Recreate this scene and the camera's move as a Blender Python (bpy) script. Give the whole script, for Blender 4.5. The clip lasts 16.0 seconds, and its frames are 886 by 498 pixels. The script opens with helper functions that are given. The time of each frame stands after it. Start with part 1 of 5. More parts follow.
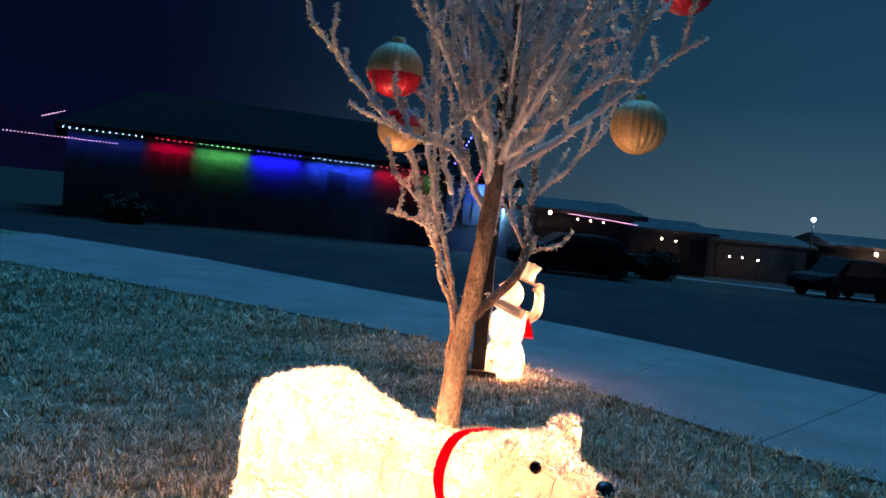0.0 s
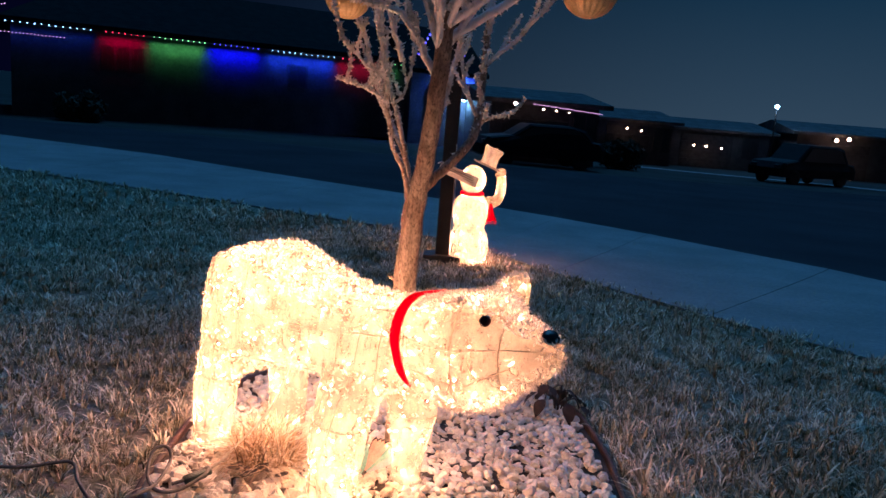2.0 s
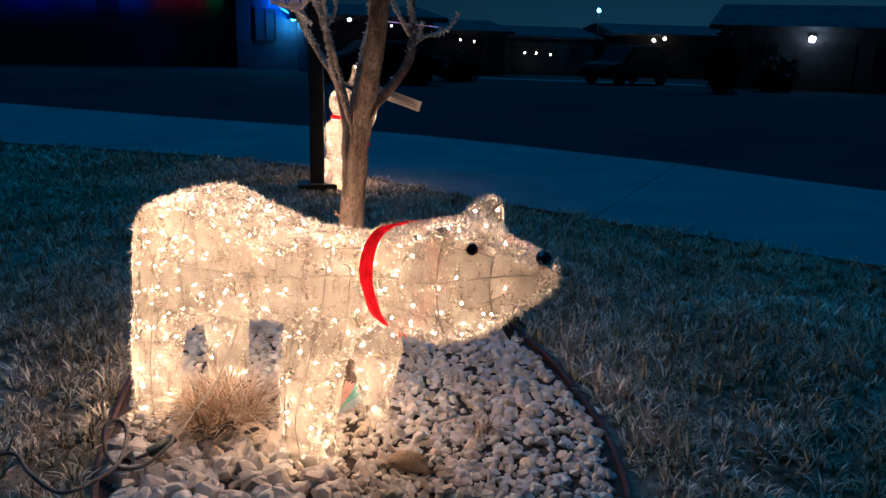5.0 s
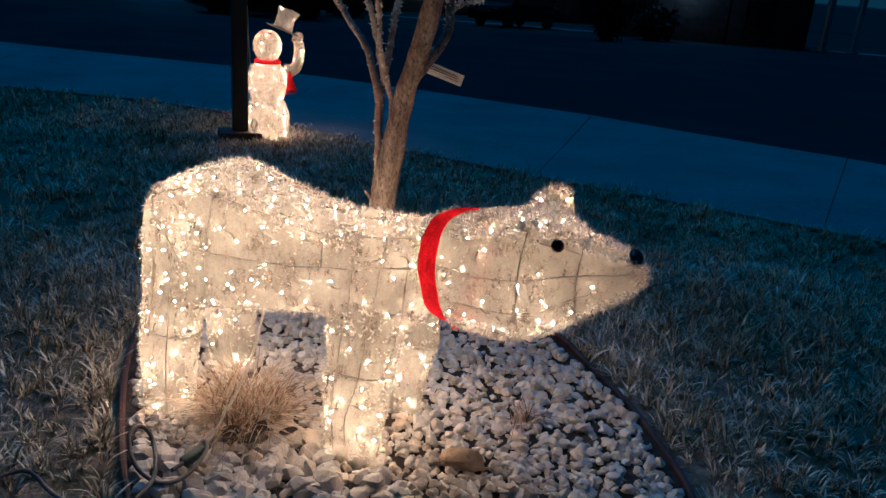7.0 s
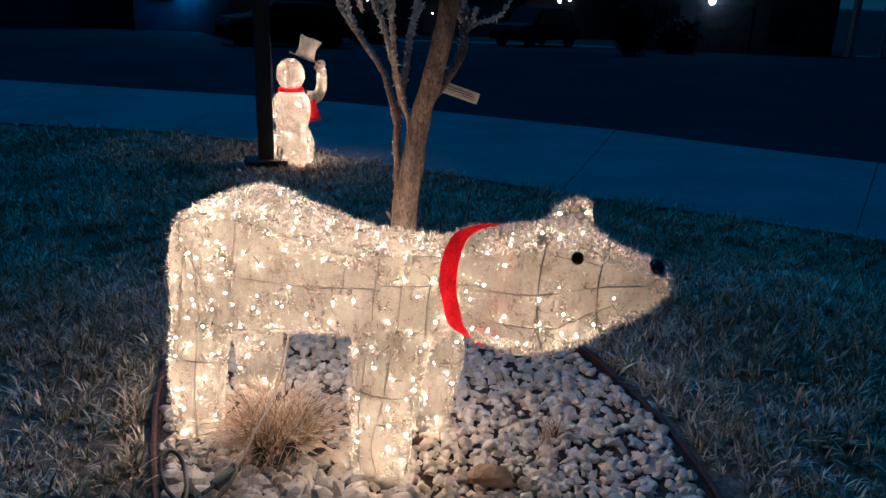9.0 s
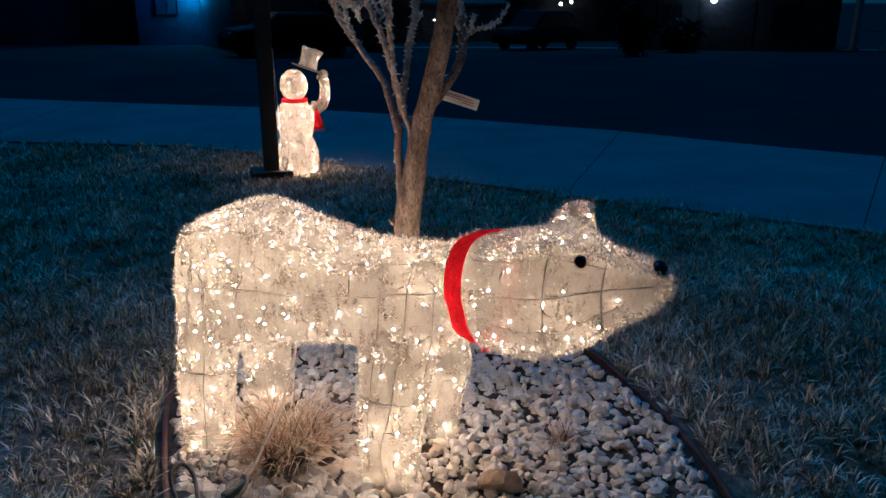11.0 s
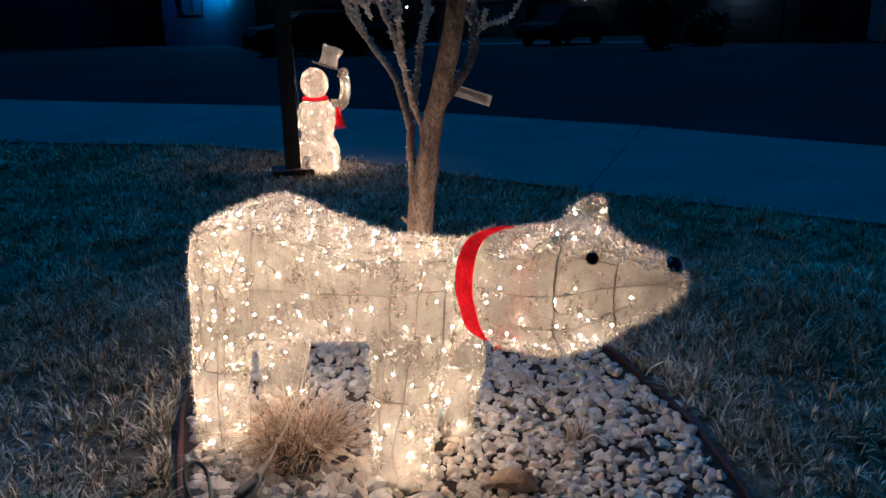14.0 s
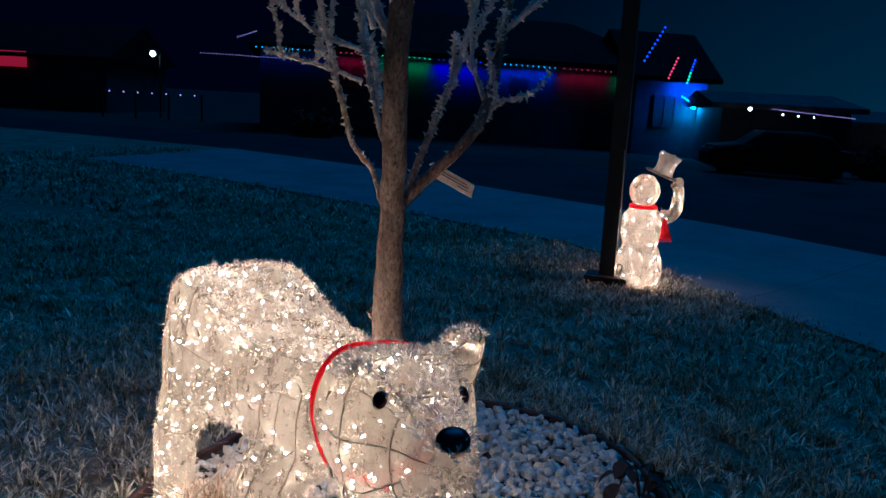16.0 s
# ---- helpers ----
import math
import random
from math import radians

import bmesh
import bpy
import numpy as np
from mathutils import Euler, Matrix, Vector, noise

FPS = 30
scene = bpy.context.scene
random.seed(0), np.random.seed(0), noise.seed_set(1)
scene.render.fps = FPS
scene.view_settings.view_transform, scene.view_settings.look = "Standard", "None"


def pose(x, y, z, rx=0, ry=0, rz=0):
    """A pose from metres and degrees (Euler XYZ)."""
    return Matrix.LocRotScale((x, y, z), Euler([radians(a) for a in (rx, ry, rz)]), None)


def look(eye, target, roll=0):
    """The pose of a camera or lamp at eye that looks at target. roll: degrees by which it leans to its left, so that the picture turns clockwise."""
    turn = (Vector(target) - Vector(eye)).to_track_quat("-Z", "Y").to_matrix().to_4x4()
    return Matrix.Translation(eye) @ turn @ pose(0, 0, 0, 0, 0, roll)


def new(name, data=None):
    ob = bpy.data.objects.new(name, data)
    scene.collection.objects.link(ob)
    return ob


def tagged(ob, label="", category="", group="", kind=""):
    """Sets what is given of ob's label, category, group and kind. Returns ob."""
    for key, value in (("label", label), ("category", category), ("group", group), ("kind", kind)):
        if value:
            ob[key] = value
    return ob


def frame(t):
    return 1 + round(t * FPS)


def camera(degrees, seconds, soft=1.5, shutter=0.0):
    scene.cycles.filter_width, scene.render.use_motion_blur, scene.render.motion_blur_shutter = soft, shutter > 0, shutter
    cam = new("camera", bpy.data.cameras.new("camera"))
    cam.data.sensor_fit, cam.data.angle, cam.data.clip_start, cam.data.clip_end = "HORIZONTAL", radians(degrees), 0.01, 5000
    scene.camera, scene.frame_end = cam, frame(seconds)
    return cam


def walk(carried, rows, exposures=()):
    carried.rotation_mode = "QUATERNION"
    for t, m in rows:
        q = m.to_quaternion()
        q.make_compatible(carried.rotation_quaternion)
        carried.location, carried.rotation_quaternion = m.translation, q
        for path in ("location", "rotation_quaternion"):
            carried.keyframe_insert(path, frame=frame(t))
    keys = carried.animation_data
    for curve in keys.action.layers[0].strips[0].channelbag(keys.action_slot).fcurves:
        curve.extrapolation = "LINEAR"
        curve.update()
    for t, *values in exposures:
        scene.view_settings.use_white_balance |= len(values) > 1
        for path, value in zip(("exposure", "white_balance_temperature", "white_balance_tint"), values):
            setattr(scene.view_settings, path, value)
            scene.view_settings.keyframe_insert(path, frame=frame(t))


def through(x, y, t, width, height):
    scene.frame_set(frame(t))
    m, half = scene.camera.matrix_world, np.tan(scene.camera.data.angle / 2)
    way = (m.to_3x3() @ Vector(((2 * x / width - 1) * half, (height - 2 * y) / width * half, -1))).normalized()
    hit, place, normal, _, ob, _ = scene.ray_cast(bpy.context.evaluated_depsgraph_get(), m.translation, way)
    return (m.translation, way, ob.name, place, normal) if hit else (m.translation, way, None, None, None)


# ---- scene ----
cam = camera(59.0, 16.0)
PATH = [
    (0, (0.179, -0.148, 1.157), (0.069, 1.846, 1.052), 5.5),
    (0.5, (0.22, -0.16, 1.12), (0.178, 1.829, 0.911), 4.6),
    (1, (0.234, -0.16, 1.103), (0.216, 1.821, 0.827), 4.5),
    (1.5, (0.233, -0.165, 1.092), (0.227, 1.808, 0.768), 4.5),
    (2, (0.227, -0.176, 1.086), (0.223, 1.791, 0.725), 4.6),
    (2.5, (0.213, -0.192, 1.086), (0.19, 1.771, 0.704), 4.4),
    (3, (0.206, -0.195, 1.08), (0.159, 1.765, 0.682), 4.1),
    (3.5, (0.211, -0.197, 1.08), (0.152, 1.758, 0.664), 4.1),
    (4, (0.222, -0.211, 1.08), (0.156, 1.739, 0.639), 4.1),
    (4.5, (0.148, -0.202, 1.078), (0.237, 1.735, 0.589), 2.5),
    (4.7, (0.059, -0.161, 1.078), (0.306, 1.757, 0.57), 1.2),
    (6.8, (-0.459, 0.178, 1.127), (0.235, 1.93, 0.458), 4.9),
    (7, (-0.459, 0.177, 1.139), (0.227, 1.932, 0.47), 4.7),
    (7.5, (-0.446, 0.167, 1.13), (0.199, 1.95, 0.494), 3.7),
    (8, (-0.448, 0.158, 1.13), (0.184, 1.951, 0.51), 2.9),
    (8.5, (-0.438, 0.156, 1.131), (0.181, 1.954, 0.511), 2.5),
    (9, (-0.443, 0.159, 1.134), (0.175, 1.956, 0.512), 2.0),
    (11.5, (-0.425, 0.144, 1.139), (0.169, 1.958, 0.545), 0.0),
    (12, (-0.414, 0.134, 1.131), (0.172, 1.956, 0.551), 0.1),
    (12.5, (-0.428, 0.138, 1.141), (0.167, 1.949, 0.537), -0.0),
    (13, (-0.406, 0.137, 1.123), (0.16, 1.959, 0.522), -0.1),
    (13.5, (-0.423, 0.138, 1.12), (0.149, 1.957, 0.514), -0.4),
    (14, (-0.398, 0.155, 1.135), (0.138, 1.98, 0.519), -0.7),
    (14.5, (-0.167, 0.191, 1.096), (0.155, 2.063, 0.472), 1.2),
    (15, (0.147, 0.256, 1.07), (0.182, 2.154, 0.44), 2.8),
    (15.5, (0.419, 0.427, 1.005), (0.147, 2.309, 0.383), 3.5),
    (15.8, (0.575, 0.489, 1.036), (0.154, 2.375, 0.52), 3.4),
    (16, (0.735, 0.514, 1.053), (0.154, 2.392, 0.684), 3.0),
]
EXPOSURES = [(0, 2.1, 7500, 46), (0.5, 1.95, 7400, 50), (1, 1.65, 7300, 54), (1.5, 1.42, 7100, 56), (3, 1.05, 6400, 52), (4, 0.78, 6100, 48), (4.7, 0.4, 5300, 22), (6.8, 0.0, 4600, 10), (9, -0.05, 4400, 9), (14, -0.08, 4400, 9), (16, -0.15, 4200, 10)]
walk(cam, [(t, look(eye, target, roll)) for t, eye, target, roll in PATH], EXPOSURES)

# ---- world and light ----
from mathutils.bvhtree import BVHTree

world = bpy.data.worlds.new("night_sky")
scene.world = world
world.use_nodes = True
wn, wl = world.node_tree.nodes, world.node_tree.links
wn.clear()
w_out = wn.new("ShaderNodeOutputWorld")
w_bg = wn.new("ShaderNodeBackground")
w_tc = wn.new("ShaderNodeTexCoord")
w_sep = wn.new("ShaderNodeSeparateXYZ")
wl.new(w_tc.outputs["Generated"], w_sep.inputs[0])


def sky_ramp(low, mid, high):
    r = wn.new("ShaderNodeValToRGB")
    wl.new(w_sep.outputs["Z"], r.inputs["Fac"])
    e = r.color_ramp.elements
    e[0].position, e[0].color = 0.0, (*low, 1)
    e[1].position, e[1].color = 0.5, (*high, 1)
    e.new(0.16).color = (*mid, 1)
    return r.outputs["Color"]


w_side = wn.new("ShaderNodeMapRange")
w_side.interpolation_type = "SMOOTHSTEP"
w_side.inputs["From Min"].default_value, w_side.inputs["From Max"].default_value = -0.45, 0.45
wl.new(w_sep.outputs["X"], w_side.inputs["Value"])
w_mix = wn.new("ShaderNodeMix")
w_mix.data_type = "RGBA"
wl.new(w_side.outputs[0], w_mix.inputs[0])
wl.new(sky_ramp((0.0003, 0.0006, 0.0038), (0.0002, 0.0007, 0.0038), (0.0002, 0.0009, 0.0046)), w_mix.inputs[6])
wl.new(sky_ramp((0.0075, 0.0265, 0.0370), (0.0006, 0.0135, 0.0240), (0.0, 0.0064, 0.0165)), w_mix.inputs[7])
wl.new(w_mix.outputs[2], w_bg.inputs["Color"])
wl.new(w_bg.outputs[0], w_out.inputs["Surface"])
w_bg.inputs["Strength"].default_value = 1.0

# cold glow of the misty night sky, from high over the street
sky_glow = new("sky_glow", bpy.data.lights.new("sky_glow", "SUN"))
sky_glow.data.energy, sky_glow.data.angle, sky_glow.data.color = 0.60, radians(50), (0.0, 0.50, 1.0)
sky_glow.matrix_world = look((3, 14, 24), (0, 3, 0))


def lamp(name, at, watts, colour, radius=0.05):
    ob = new(name, bpy.data.lights.new(name, "POINT"))
    ob.data.energy, ob.data.color, ob.data.shadow_soft_size = watts, colour, radius
    ob.location = at
    return ob


# ---- materials ----
def shader(name):
    m = bpy.data.materials.new(name)
    m.use_nodes = True
    nt = m.node_tree
    return m, nt, nt.nodes["Principled BSDF"], nt.nodes["Material Output"]


def ramp(nt, fac, stops):
    r = nt.nodes.new("ShaderNodeValToRGB")
    nt.links.new(fac, r.inputs["Fac"])
    e = r.color_ramp.elements
    e[0].position, e[0].color = stops[0][0], (*stops[0][1], 1)
    e[1].position, e[1].color = stops[-1][0], (*stops[-1][1], 1)
    for p, c in stops[1:-1]:
        e.new(p).color = (*c, 1)
    return r.outputs["Color"]


def noise_of(nt, scale, detail=4, rough=0.55, stretch=None):
    tc = nt.nodes.new("ShaderNodeTexCoord")
    n = nt.nodes.new("ShaderNodeTexNoise")
    n.inputs["Scale"].default_value, n.inputs["Detail"].default_value, n.inputs["Roughness"].default_value = scale, detail, rough
    src = tc.outputs["Object"]
    if stretch:
        mp = nt.nodes.new("ShaderNodeMapping")
        mp.inputs["Scale"].default_value = stretch
        nt.links.new(src, mp.inputs[0])
        src = mp.outputs[0]
    nt.links.new(src, n.inputs["Vector"])
    return n.outputs["Fac"]


def mixed(nt, a, b, fac, mode="MULTIPLY"):
    x = nt.nodes.new("ShaderNodeMix")
    x.data_type, x.blend_type = "RGBA", mode
    for sock, v in ((x.inputs[0], fac), (x.inputs[6], a), (x.inputs[7], b)):
        if isinstance(v, bpy.types.NodeSocket):
            nt.links.new(v, sock)
        else:
            sock.default_value = v
    return x.outputs[2]


def bump(nt, bsdf, height, strength=0.4, distance=0.01):
    b = nt.nodes.new("ShaderNodeBump")
    b.inputs["Strength"].default_value, b.inputs["Distance"].default_value = strength, distance
    nt.links.new(height, b.inputs["Height"])
    nt.links.new(b.outputs[0], bsdf.inputs["Normal"])


def surface(name, dark, light, scale, rough=0.8, fine=6.0, metal=0.0, bump_by=0.4, depth=0.01, stretch=None, random_by="", gloss=0.5):
    """Two scales of noise between two colours, with relief."""
    m, nt, bsdf, _ = shader(name)
    big, small = noise_of(nt, scale, 3, 0.5, stretch), noise_of(nt, scale * fine, 5, 0.65, stretch)
    c = ramp(nt, big, [(0.3, dark), (0.7, light)])
    c = mixed(nt, c, ramp(nt, small, [(0.25, (0.55, 0.55, 0.55)), (0.75, (1.15, 1.15, 1.15))]), 0.8)
    if random_by == "object":
        r = nt.nodes.new("ShaderNodeObjectInfo").outputs["Random"]
    elif random_by == "island":
        r = nt.nodes.new("ShaderNodeNewGeometry").outputs["Random Per Island"]
    if random_by:
        c = mixed(nt, c, ramp(nt, r, [(0.0, (0.62, 0.57, 0.51)), (0.2, (0.90, 0.86, 0.80)), (0.7, (1, 1, 1)), (1.0, (1.0, 0.88, 0.72))]), 1.0)
    nt.links.new(c, bsdf.inputs["Base Color"])
    bsdf.inputs["Roughness"].default_value, bsdf.inputs["Metallic"].default_value = rough, metal
    bsdf.inputs["Specular IOR Level"].default_value = gloss
    bump(nt, bsdf, small, bump_by, depth)
    return m


def glow(name, colour, strength, sampling="NONE"):
    m, nt, bsdf, out = shader(name)
    bsdf.inputs["Base Color"].default_value = (*[min(0.9, c) for c in colour], 1)
    bsdf.inputs["Emission Color"].default_value = (*colour, 1)
    bsdf.inputs["Emission Strength"].default_value = strength
    m.cycles.emission_sampling = sampling
    return m


def fabric(name, colour, clear, through=0.5):
    """Thin woven cloth that lets lamplight through."""
    m, nt, bsdf, out = shader(name)
    nt.nodes.remove(bsdf)
    weave, blot = noise_of(nt, 240, 3, 0.75), noise_of(nt, 16, 4, 0.6)
    crease = noise_of(nt, 30, 5, 0.7, (2.6, 2.6, 0.8))
    c = mixed(nt, (*colour, 1), ramp(nt, weave, [(0.32, (0.62, 0.58, 0.52)), (0.60, (1, 1, 1))]), 0.8)
    c = mixed(nt, c, ramp(nt, crease, [(0.34, (0.70, 0.67, 0.62)), (0.50, (1, 1, 1)), (0.66, (1.14, 1.14, 1.14))]), 0.7)
    c = mixed(nt, c, ramp(nt, blot, [(0.30, (0.66, 0.62, 0.56)), (0.62, (1.1, 1.1, 1.1))]), 0.8)
    df, tl, tr = nt.nodes.new("ShaderNodeBsdfDiffuse"), nt.nodes.new("ShaderNodeBsdfTranslucent"), nt.nodes.new("ShaderNodeBsdfTransparent")
    b = nt.nodes.new("ShaderNodeBump")
    b.inputs["Strength"].default_value, b.inputs["Distance"].default_value = 0.5, 0.004
    nt.links.new(weave, b.inputs["Height"])
    for n in (df, tl):
        nt.links.new(c, n.inputs["Color"])
        nt.links.new(b.outputs[0], n.inputs["Normal"])
    m1, m2 = nt.nodes.new("ShaderNodeMixShader"), nt.nodes.new("ShaderNodeMixShader")
    m1.inputs[0].default_value, m2.inputs[0].default_value = through, clear
    nt.links.new(df.outputs[0], m1.inputs[1])
    nt.links.new(tl.outputs[0], m1.inputs[2])
    nt.links.new(m1.outputs[0], m2.inputs[1])
    nt.links.new(tr.outputs[0], m2.inputs[2])
    nt.links.new(m2.outputs[0], out.inputs["Surface"])
    return m


CLOTH = fabric("white_cloth", (0.310, 0.290, 0.247), 0.36)
FROST = fabric("frost", (0.99, 0.98, 0.96), 0.38, 0.85)
RIME = fabric("thick_rime", (0.98, 0.98, 0.98), 0.0, 0.35)
WIRE = surface("painted_wire", (0.17, 0.135, 0.095), (0.28, 0.23, 0.17), 40, 0.6, bump_by=0.1)
BULB = glow("lit_bulb", (1.0, 0.60, 0.29), 530.0, "FRONT")
SOCKET = surface("bulb_socket", (0.10, 0.08, 0.05), (0.18, 0.14, 0.10), 60, 0.5)
RIBBON = fabric("red_ribbon", (0.97, 0.050, 0.060), 0.03, 0.72)
BLACK = surface("black_plastic", (0.008, 0.006, 0.006), (0.018, 0.014, 0.012), 40, 0.25, bump_by=0.05)
EYE_BROWN = surface("brown_glass_eye", (0.02, 0.006, 0.004), (0.06, 0.015, 0.010), 60, 0.12, bump_by=0.02)
POST = surface("black_post", (0.008, 0.009, 0.010), (0.018, 0.019, 0.020), 9, 0.5)
BARK = surface("bark", (0.15, 0.110, 0.085), (0.50, 0.39, 0.31), 34, 0.9, fine=4, bump_by=0.9, depth=0.014, stretch=(1, 1, 0.4))
nt = BARK.node_tree
bark_base = nt.nodes["Principled BSDF"].inputs["Base Color"]
bark_fleck = ramp(nt, noise_of(nt, 170, 3, 0.7, (1, 1, 0.55)), [(0.36, (0.22, 0.18, 0.15)), (0.47, (0.9, 0.88, 0.86)), (0.62, (1, 1, 1)), (0.72, (1.5, 1.55, 1.6))])
nt.links.new(mixed(nt, bark_base.links[0].from_socket, bark_fleck, 0.85), bark_base)
TWIG = surface("frosted_twig_bark", (0.22, 0.16, 0.125), (0.50, 0.40, 0.34), 60, 0.9, bump_by=0.5)
nt = TWIG.node_tree
twig_base = nt.nodes["Principled BSDF"].inputs["Base Color"]
# frost whitens the upper twigs; shade on the lower limbs is put into the colour
twig_place = nt.nodes.new("ShaderNodeSeparateXYZ")
nt.links.new(nt.nodes.new("ShaderNodeTexCoord").outputs["Object"], twig_place.inputs[0])
twig_frost_shade = nt.nodes.new("ShaderNodeMath")
twig_frost_shade.operation = "MULTIPLY_ADD"
nt.links.new(noise_of(nt, 45, 4, 0.7), twig_frost_shade.inputs[0])
twig_frost_shade.inputs[1].default_value = 0.9
nt.links.new(twig_place.outputs["Z"], twig_frost_shade.inputs[2])
twig_fade = nt.nodes.new("ShaderNodeMapRange")
twig_fade.inputs["From Min"].default_value, twig_fade.inputs["From Max"].default_value = 1.38, 1.72
nt.links.new(twig_frost_shade.outputs[0], twig_fade.inputs["Value"])
nt.links.new(mixed(nt, twig_base.links[0].from_socket, (0.93, 0.92, 0.91, 1), twig_fade.outputs[0], "MIX"), twig_base)
STONE = surface("pale_gravel", (0.66, 0.63, 0.57), (0.84, 0.81, 0.75), 22, 0.85, fine=7, bump_by=0.5, depth=0.004, random_by="object")
STONE_LOOSE = surface("pale_gravel_loose", (0.66, 0.63, 0.57), (0.84, 0.81, 0.75), 22, 0.85, fine=7, bump_by=0.5, depth=0.004, random_by="island")
ROCK = surface("brown_rock", (0.30, 0.21, 0.12), (0.58, 0.45, 0.30), 14, 0.85, bump_by=0.8)
SOIL = surface("dark_soil", (0.025, 0.018, 0.012), (0.08, 0.06, 0.045), 18, 0.95, bump_by=0.9)
EDGING = surface("brown_edging", (0.040, 0.019, 0.014), (0.10, 0.046, 0.032), 12, 0.6)
STRAW = surface("dry_grass", (0.50, 0.33, 0.19), (0.76, 0.58, 0.39), 9, 0.8)
nt = STRAW.node_tree
straw_base = nt.nodes["Principled BSDF"].inputs["Base Color"]
straw_pick = ramp(nt, nt.nodes.new("ShaderNodeNewGeometry").outputs["Random Per Island"], [(0.0, (0.22, 0.18, 0.15)), (0.3, (0.7, 0.62, 0.5)), (0.65, (1, 1, 1)), (0.78, (1.25, 1.45, 1.75)), (1.0, (1.4, 1.75, 2.3))])
nt.links.new(mixed(nt, straw_base.links[0].from_socket, straw_pick, 1.0), straw_base)
CABLE = surface("frosted_dark_cable", (0.015, 0.020, 0.018), (0.20, 0.19, 0.17), 12, 0.5)
PLUG = surface("green_plug", (0.006, 0.03, 0.022), (0.015, 0.06, 0.045), 30, 0.4)
CORD = surface("pale_cord", (0.62, 0.56, 0.46), (0.78, 0.72, 0.62), 30, 0.6)
TAG = surface("white_tag", (0.62, 0.62, 0.60), (0.72, 0.72, 0.70), 25, 0.6, bump_by=0.1)
INK = surface("grey_ink", (0.03, 0.03, 0.03), (0.06, 0.06, 0.06), 30, 0.7)
GOLD = surface("gold_ornament", (0.58, 0.40, 0.17), (0.74, 0.54, 0.27), 30, 0.45, metal=0.15, bump_by=0.15, depth=0.002)
RED = surface("red_ornament", (0.55, 0.008, 0.03), (0.70, 0.014, 0.045), 30, 0.35, metal=0.1, bump_by=0.1, depth=0.002)
CONCRETE = surface("frosted_concrete", (0.155, 0.165, 0.165), (0.225, 0.235, 0.235), 1.3, 0.85, fine=25, bump_by=0.25, depth=0.004, random_by="")
ASPHALT = surface("asphalt", (0.018, 0.018, 0.024), (0.034, 0.034, 0.042), 0.6, 0.95, fine=60, bump_by=0.3, gloss=0.1)
TEAL = surface("teal_enamel", (0.10, 0.38, 0.36), (0.26, 0.55, 0.50), 30, 0.4)
SALMON = surface("salmon_enamel", (0.58, 0.32, 0.26), (0.74, 0.46, 0.38), 30, 0.4)
BLUEGREY = surface("blue_enamel", (0.30, 0.42, 0.48), (0.50, 0.60, 0.64), 30, 0.4)
# far-house siding, dark shingle and trim: night darkness is put into the colours
SIDING = surface("unlit_siding", (0.05, 0.052, 0.06), (0.08, 0.082, 0.09), 1.5, 0.8, gloss=0.1)
SHINGLE = surface("unlit_shingle", (0.006, 0.006, 0.008), (0.014, 0.014, 0.016), 3, 0.95, gloss=0.05)
# frosted roofs, with the mist's brightness put into the colour to match the sky
FROST_HAZE_SHINGLE = surface("frost_haze_shingle", (0.07, 0.072, 0.075), (0.13, 0.132, 0.135), 2, 0.95, gloss=0.05)
DARK_TRIM = surface("unlit_trim", (0.035, 0.035, 0.04), (0.06, 0.06, 0.065), 4, 0.7, gloss=0.1)
TRIM = surface("white_trim", (0.5, 0.5, 0.5), (0.62, 0.62, 0.62), 4, 0.6)
GLASS = surface("frosted_dark_window", (0.006, 0.007, 0.010), (0.012, 0.013, 0.018), 3, 0.55, bump_by=0.02)
CAR_PAINT = surface("frosted_dark_car_paint", (0.006, 0.007, 0.009), (0.012, 0.013, 0.016), 4, 0.8, bump_by=0.03, gloss=0.15)
TYRE = surface("tyre", (0.010, 0.010, 0.010), (0.02, 0.02, 0.02), 20, 0.9)
LEAF = surface("dark_shrub", (0.010, 0.018, 0.010), (0.03, 0.045, 0.026), 6, 0.9, random_by="island")


def lawn_material(name, blades):
    m, nt, bsdf, _ = shader(name)
    patch, small, mid = noise_of(nt, 1.6, 4, 0.6), noise_of(nt, 38, 5, 0.7), noise_of(nt, 9, 4, 0.6)
    c = ramp(nt, patch, [(0.30, (0.27, 0.25, 0.18)), (0.5, (0.45, 0.40, 0.32)), (0.70, (0.58, 0.54, 0.47))])
    c = mixed(nt, c, ramp(nt, mid, [(0.32, (0.55, 0.60, 0.48)), (0.5, (0.95, 0.93, 0.90)), (0.68, (1.2, 1.18, 1.16))]), 1.0)
    if blades:
        r = nt.nodes.new("ShaderNodeNewGeometry").outputs["Random Per Island"]
        c = mixed(nt, c, ramp(nt, r, [(0.0, (0.26, 0.26, 0.20)), (0.3, (0.70, 0.66, 0.56)), (0.65, (1.38, 1.34, 1.26)), (1.0, (2.15, 2.15, 2.12))]), 1.0)
    else:
        c = mixed(nt, c, ramp(nt, small, [(0.3, (0.20, 0.20, 0.17)), (0.7, (0.80, 0.77, 0.73))]), 1.0)
        bump(nt, bsdf, small, 0.9, 0.03)
    nt.links.new(c, bsdf.inputs["Base Color"])
    bsdf.inputs["Roughness"].default_value = 0.85
    bsdf.inputs["Specular IOR Level"].default_value = 0.2
    return m


LAWN, BLADE = lawn_material("frosted_lawn", False), lawn_material("frosted_blades", True)


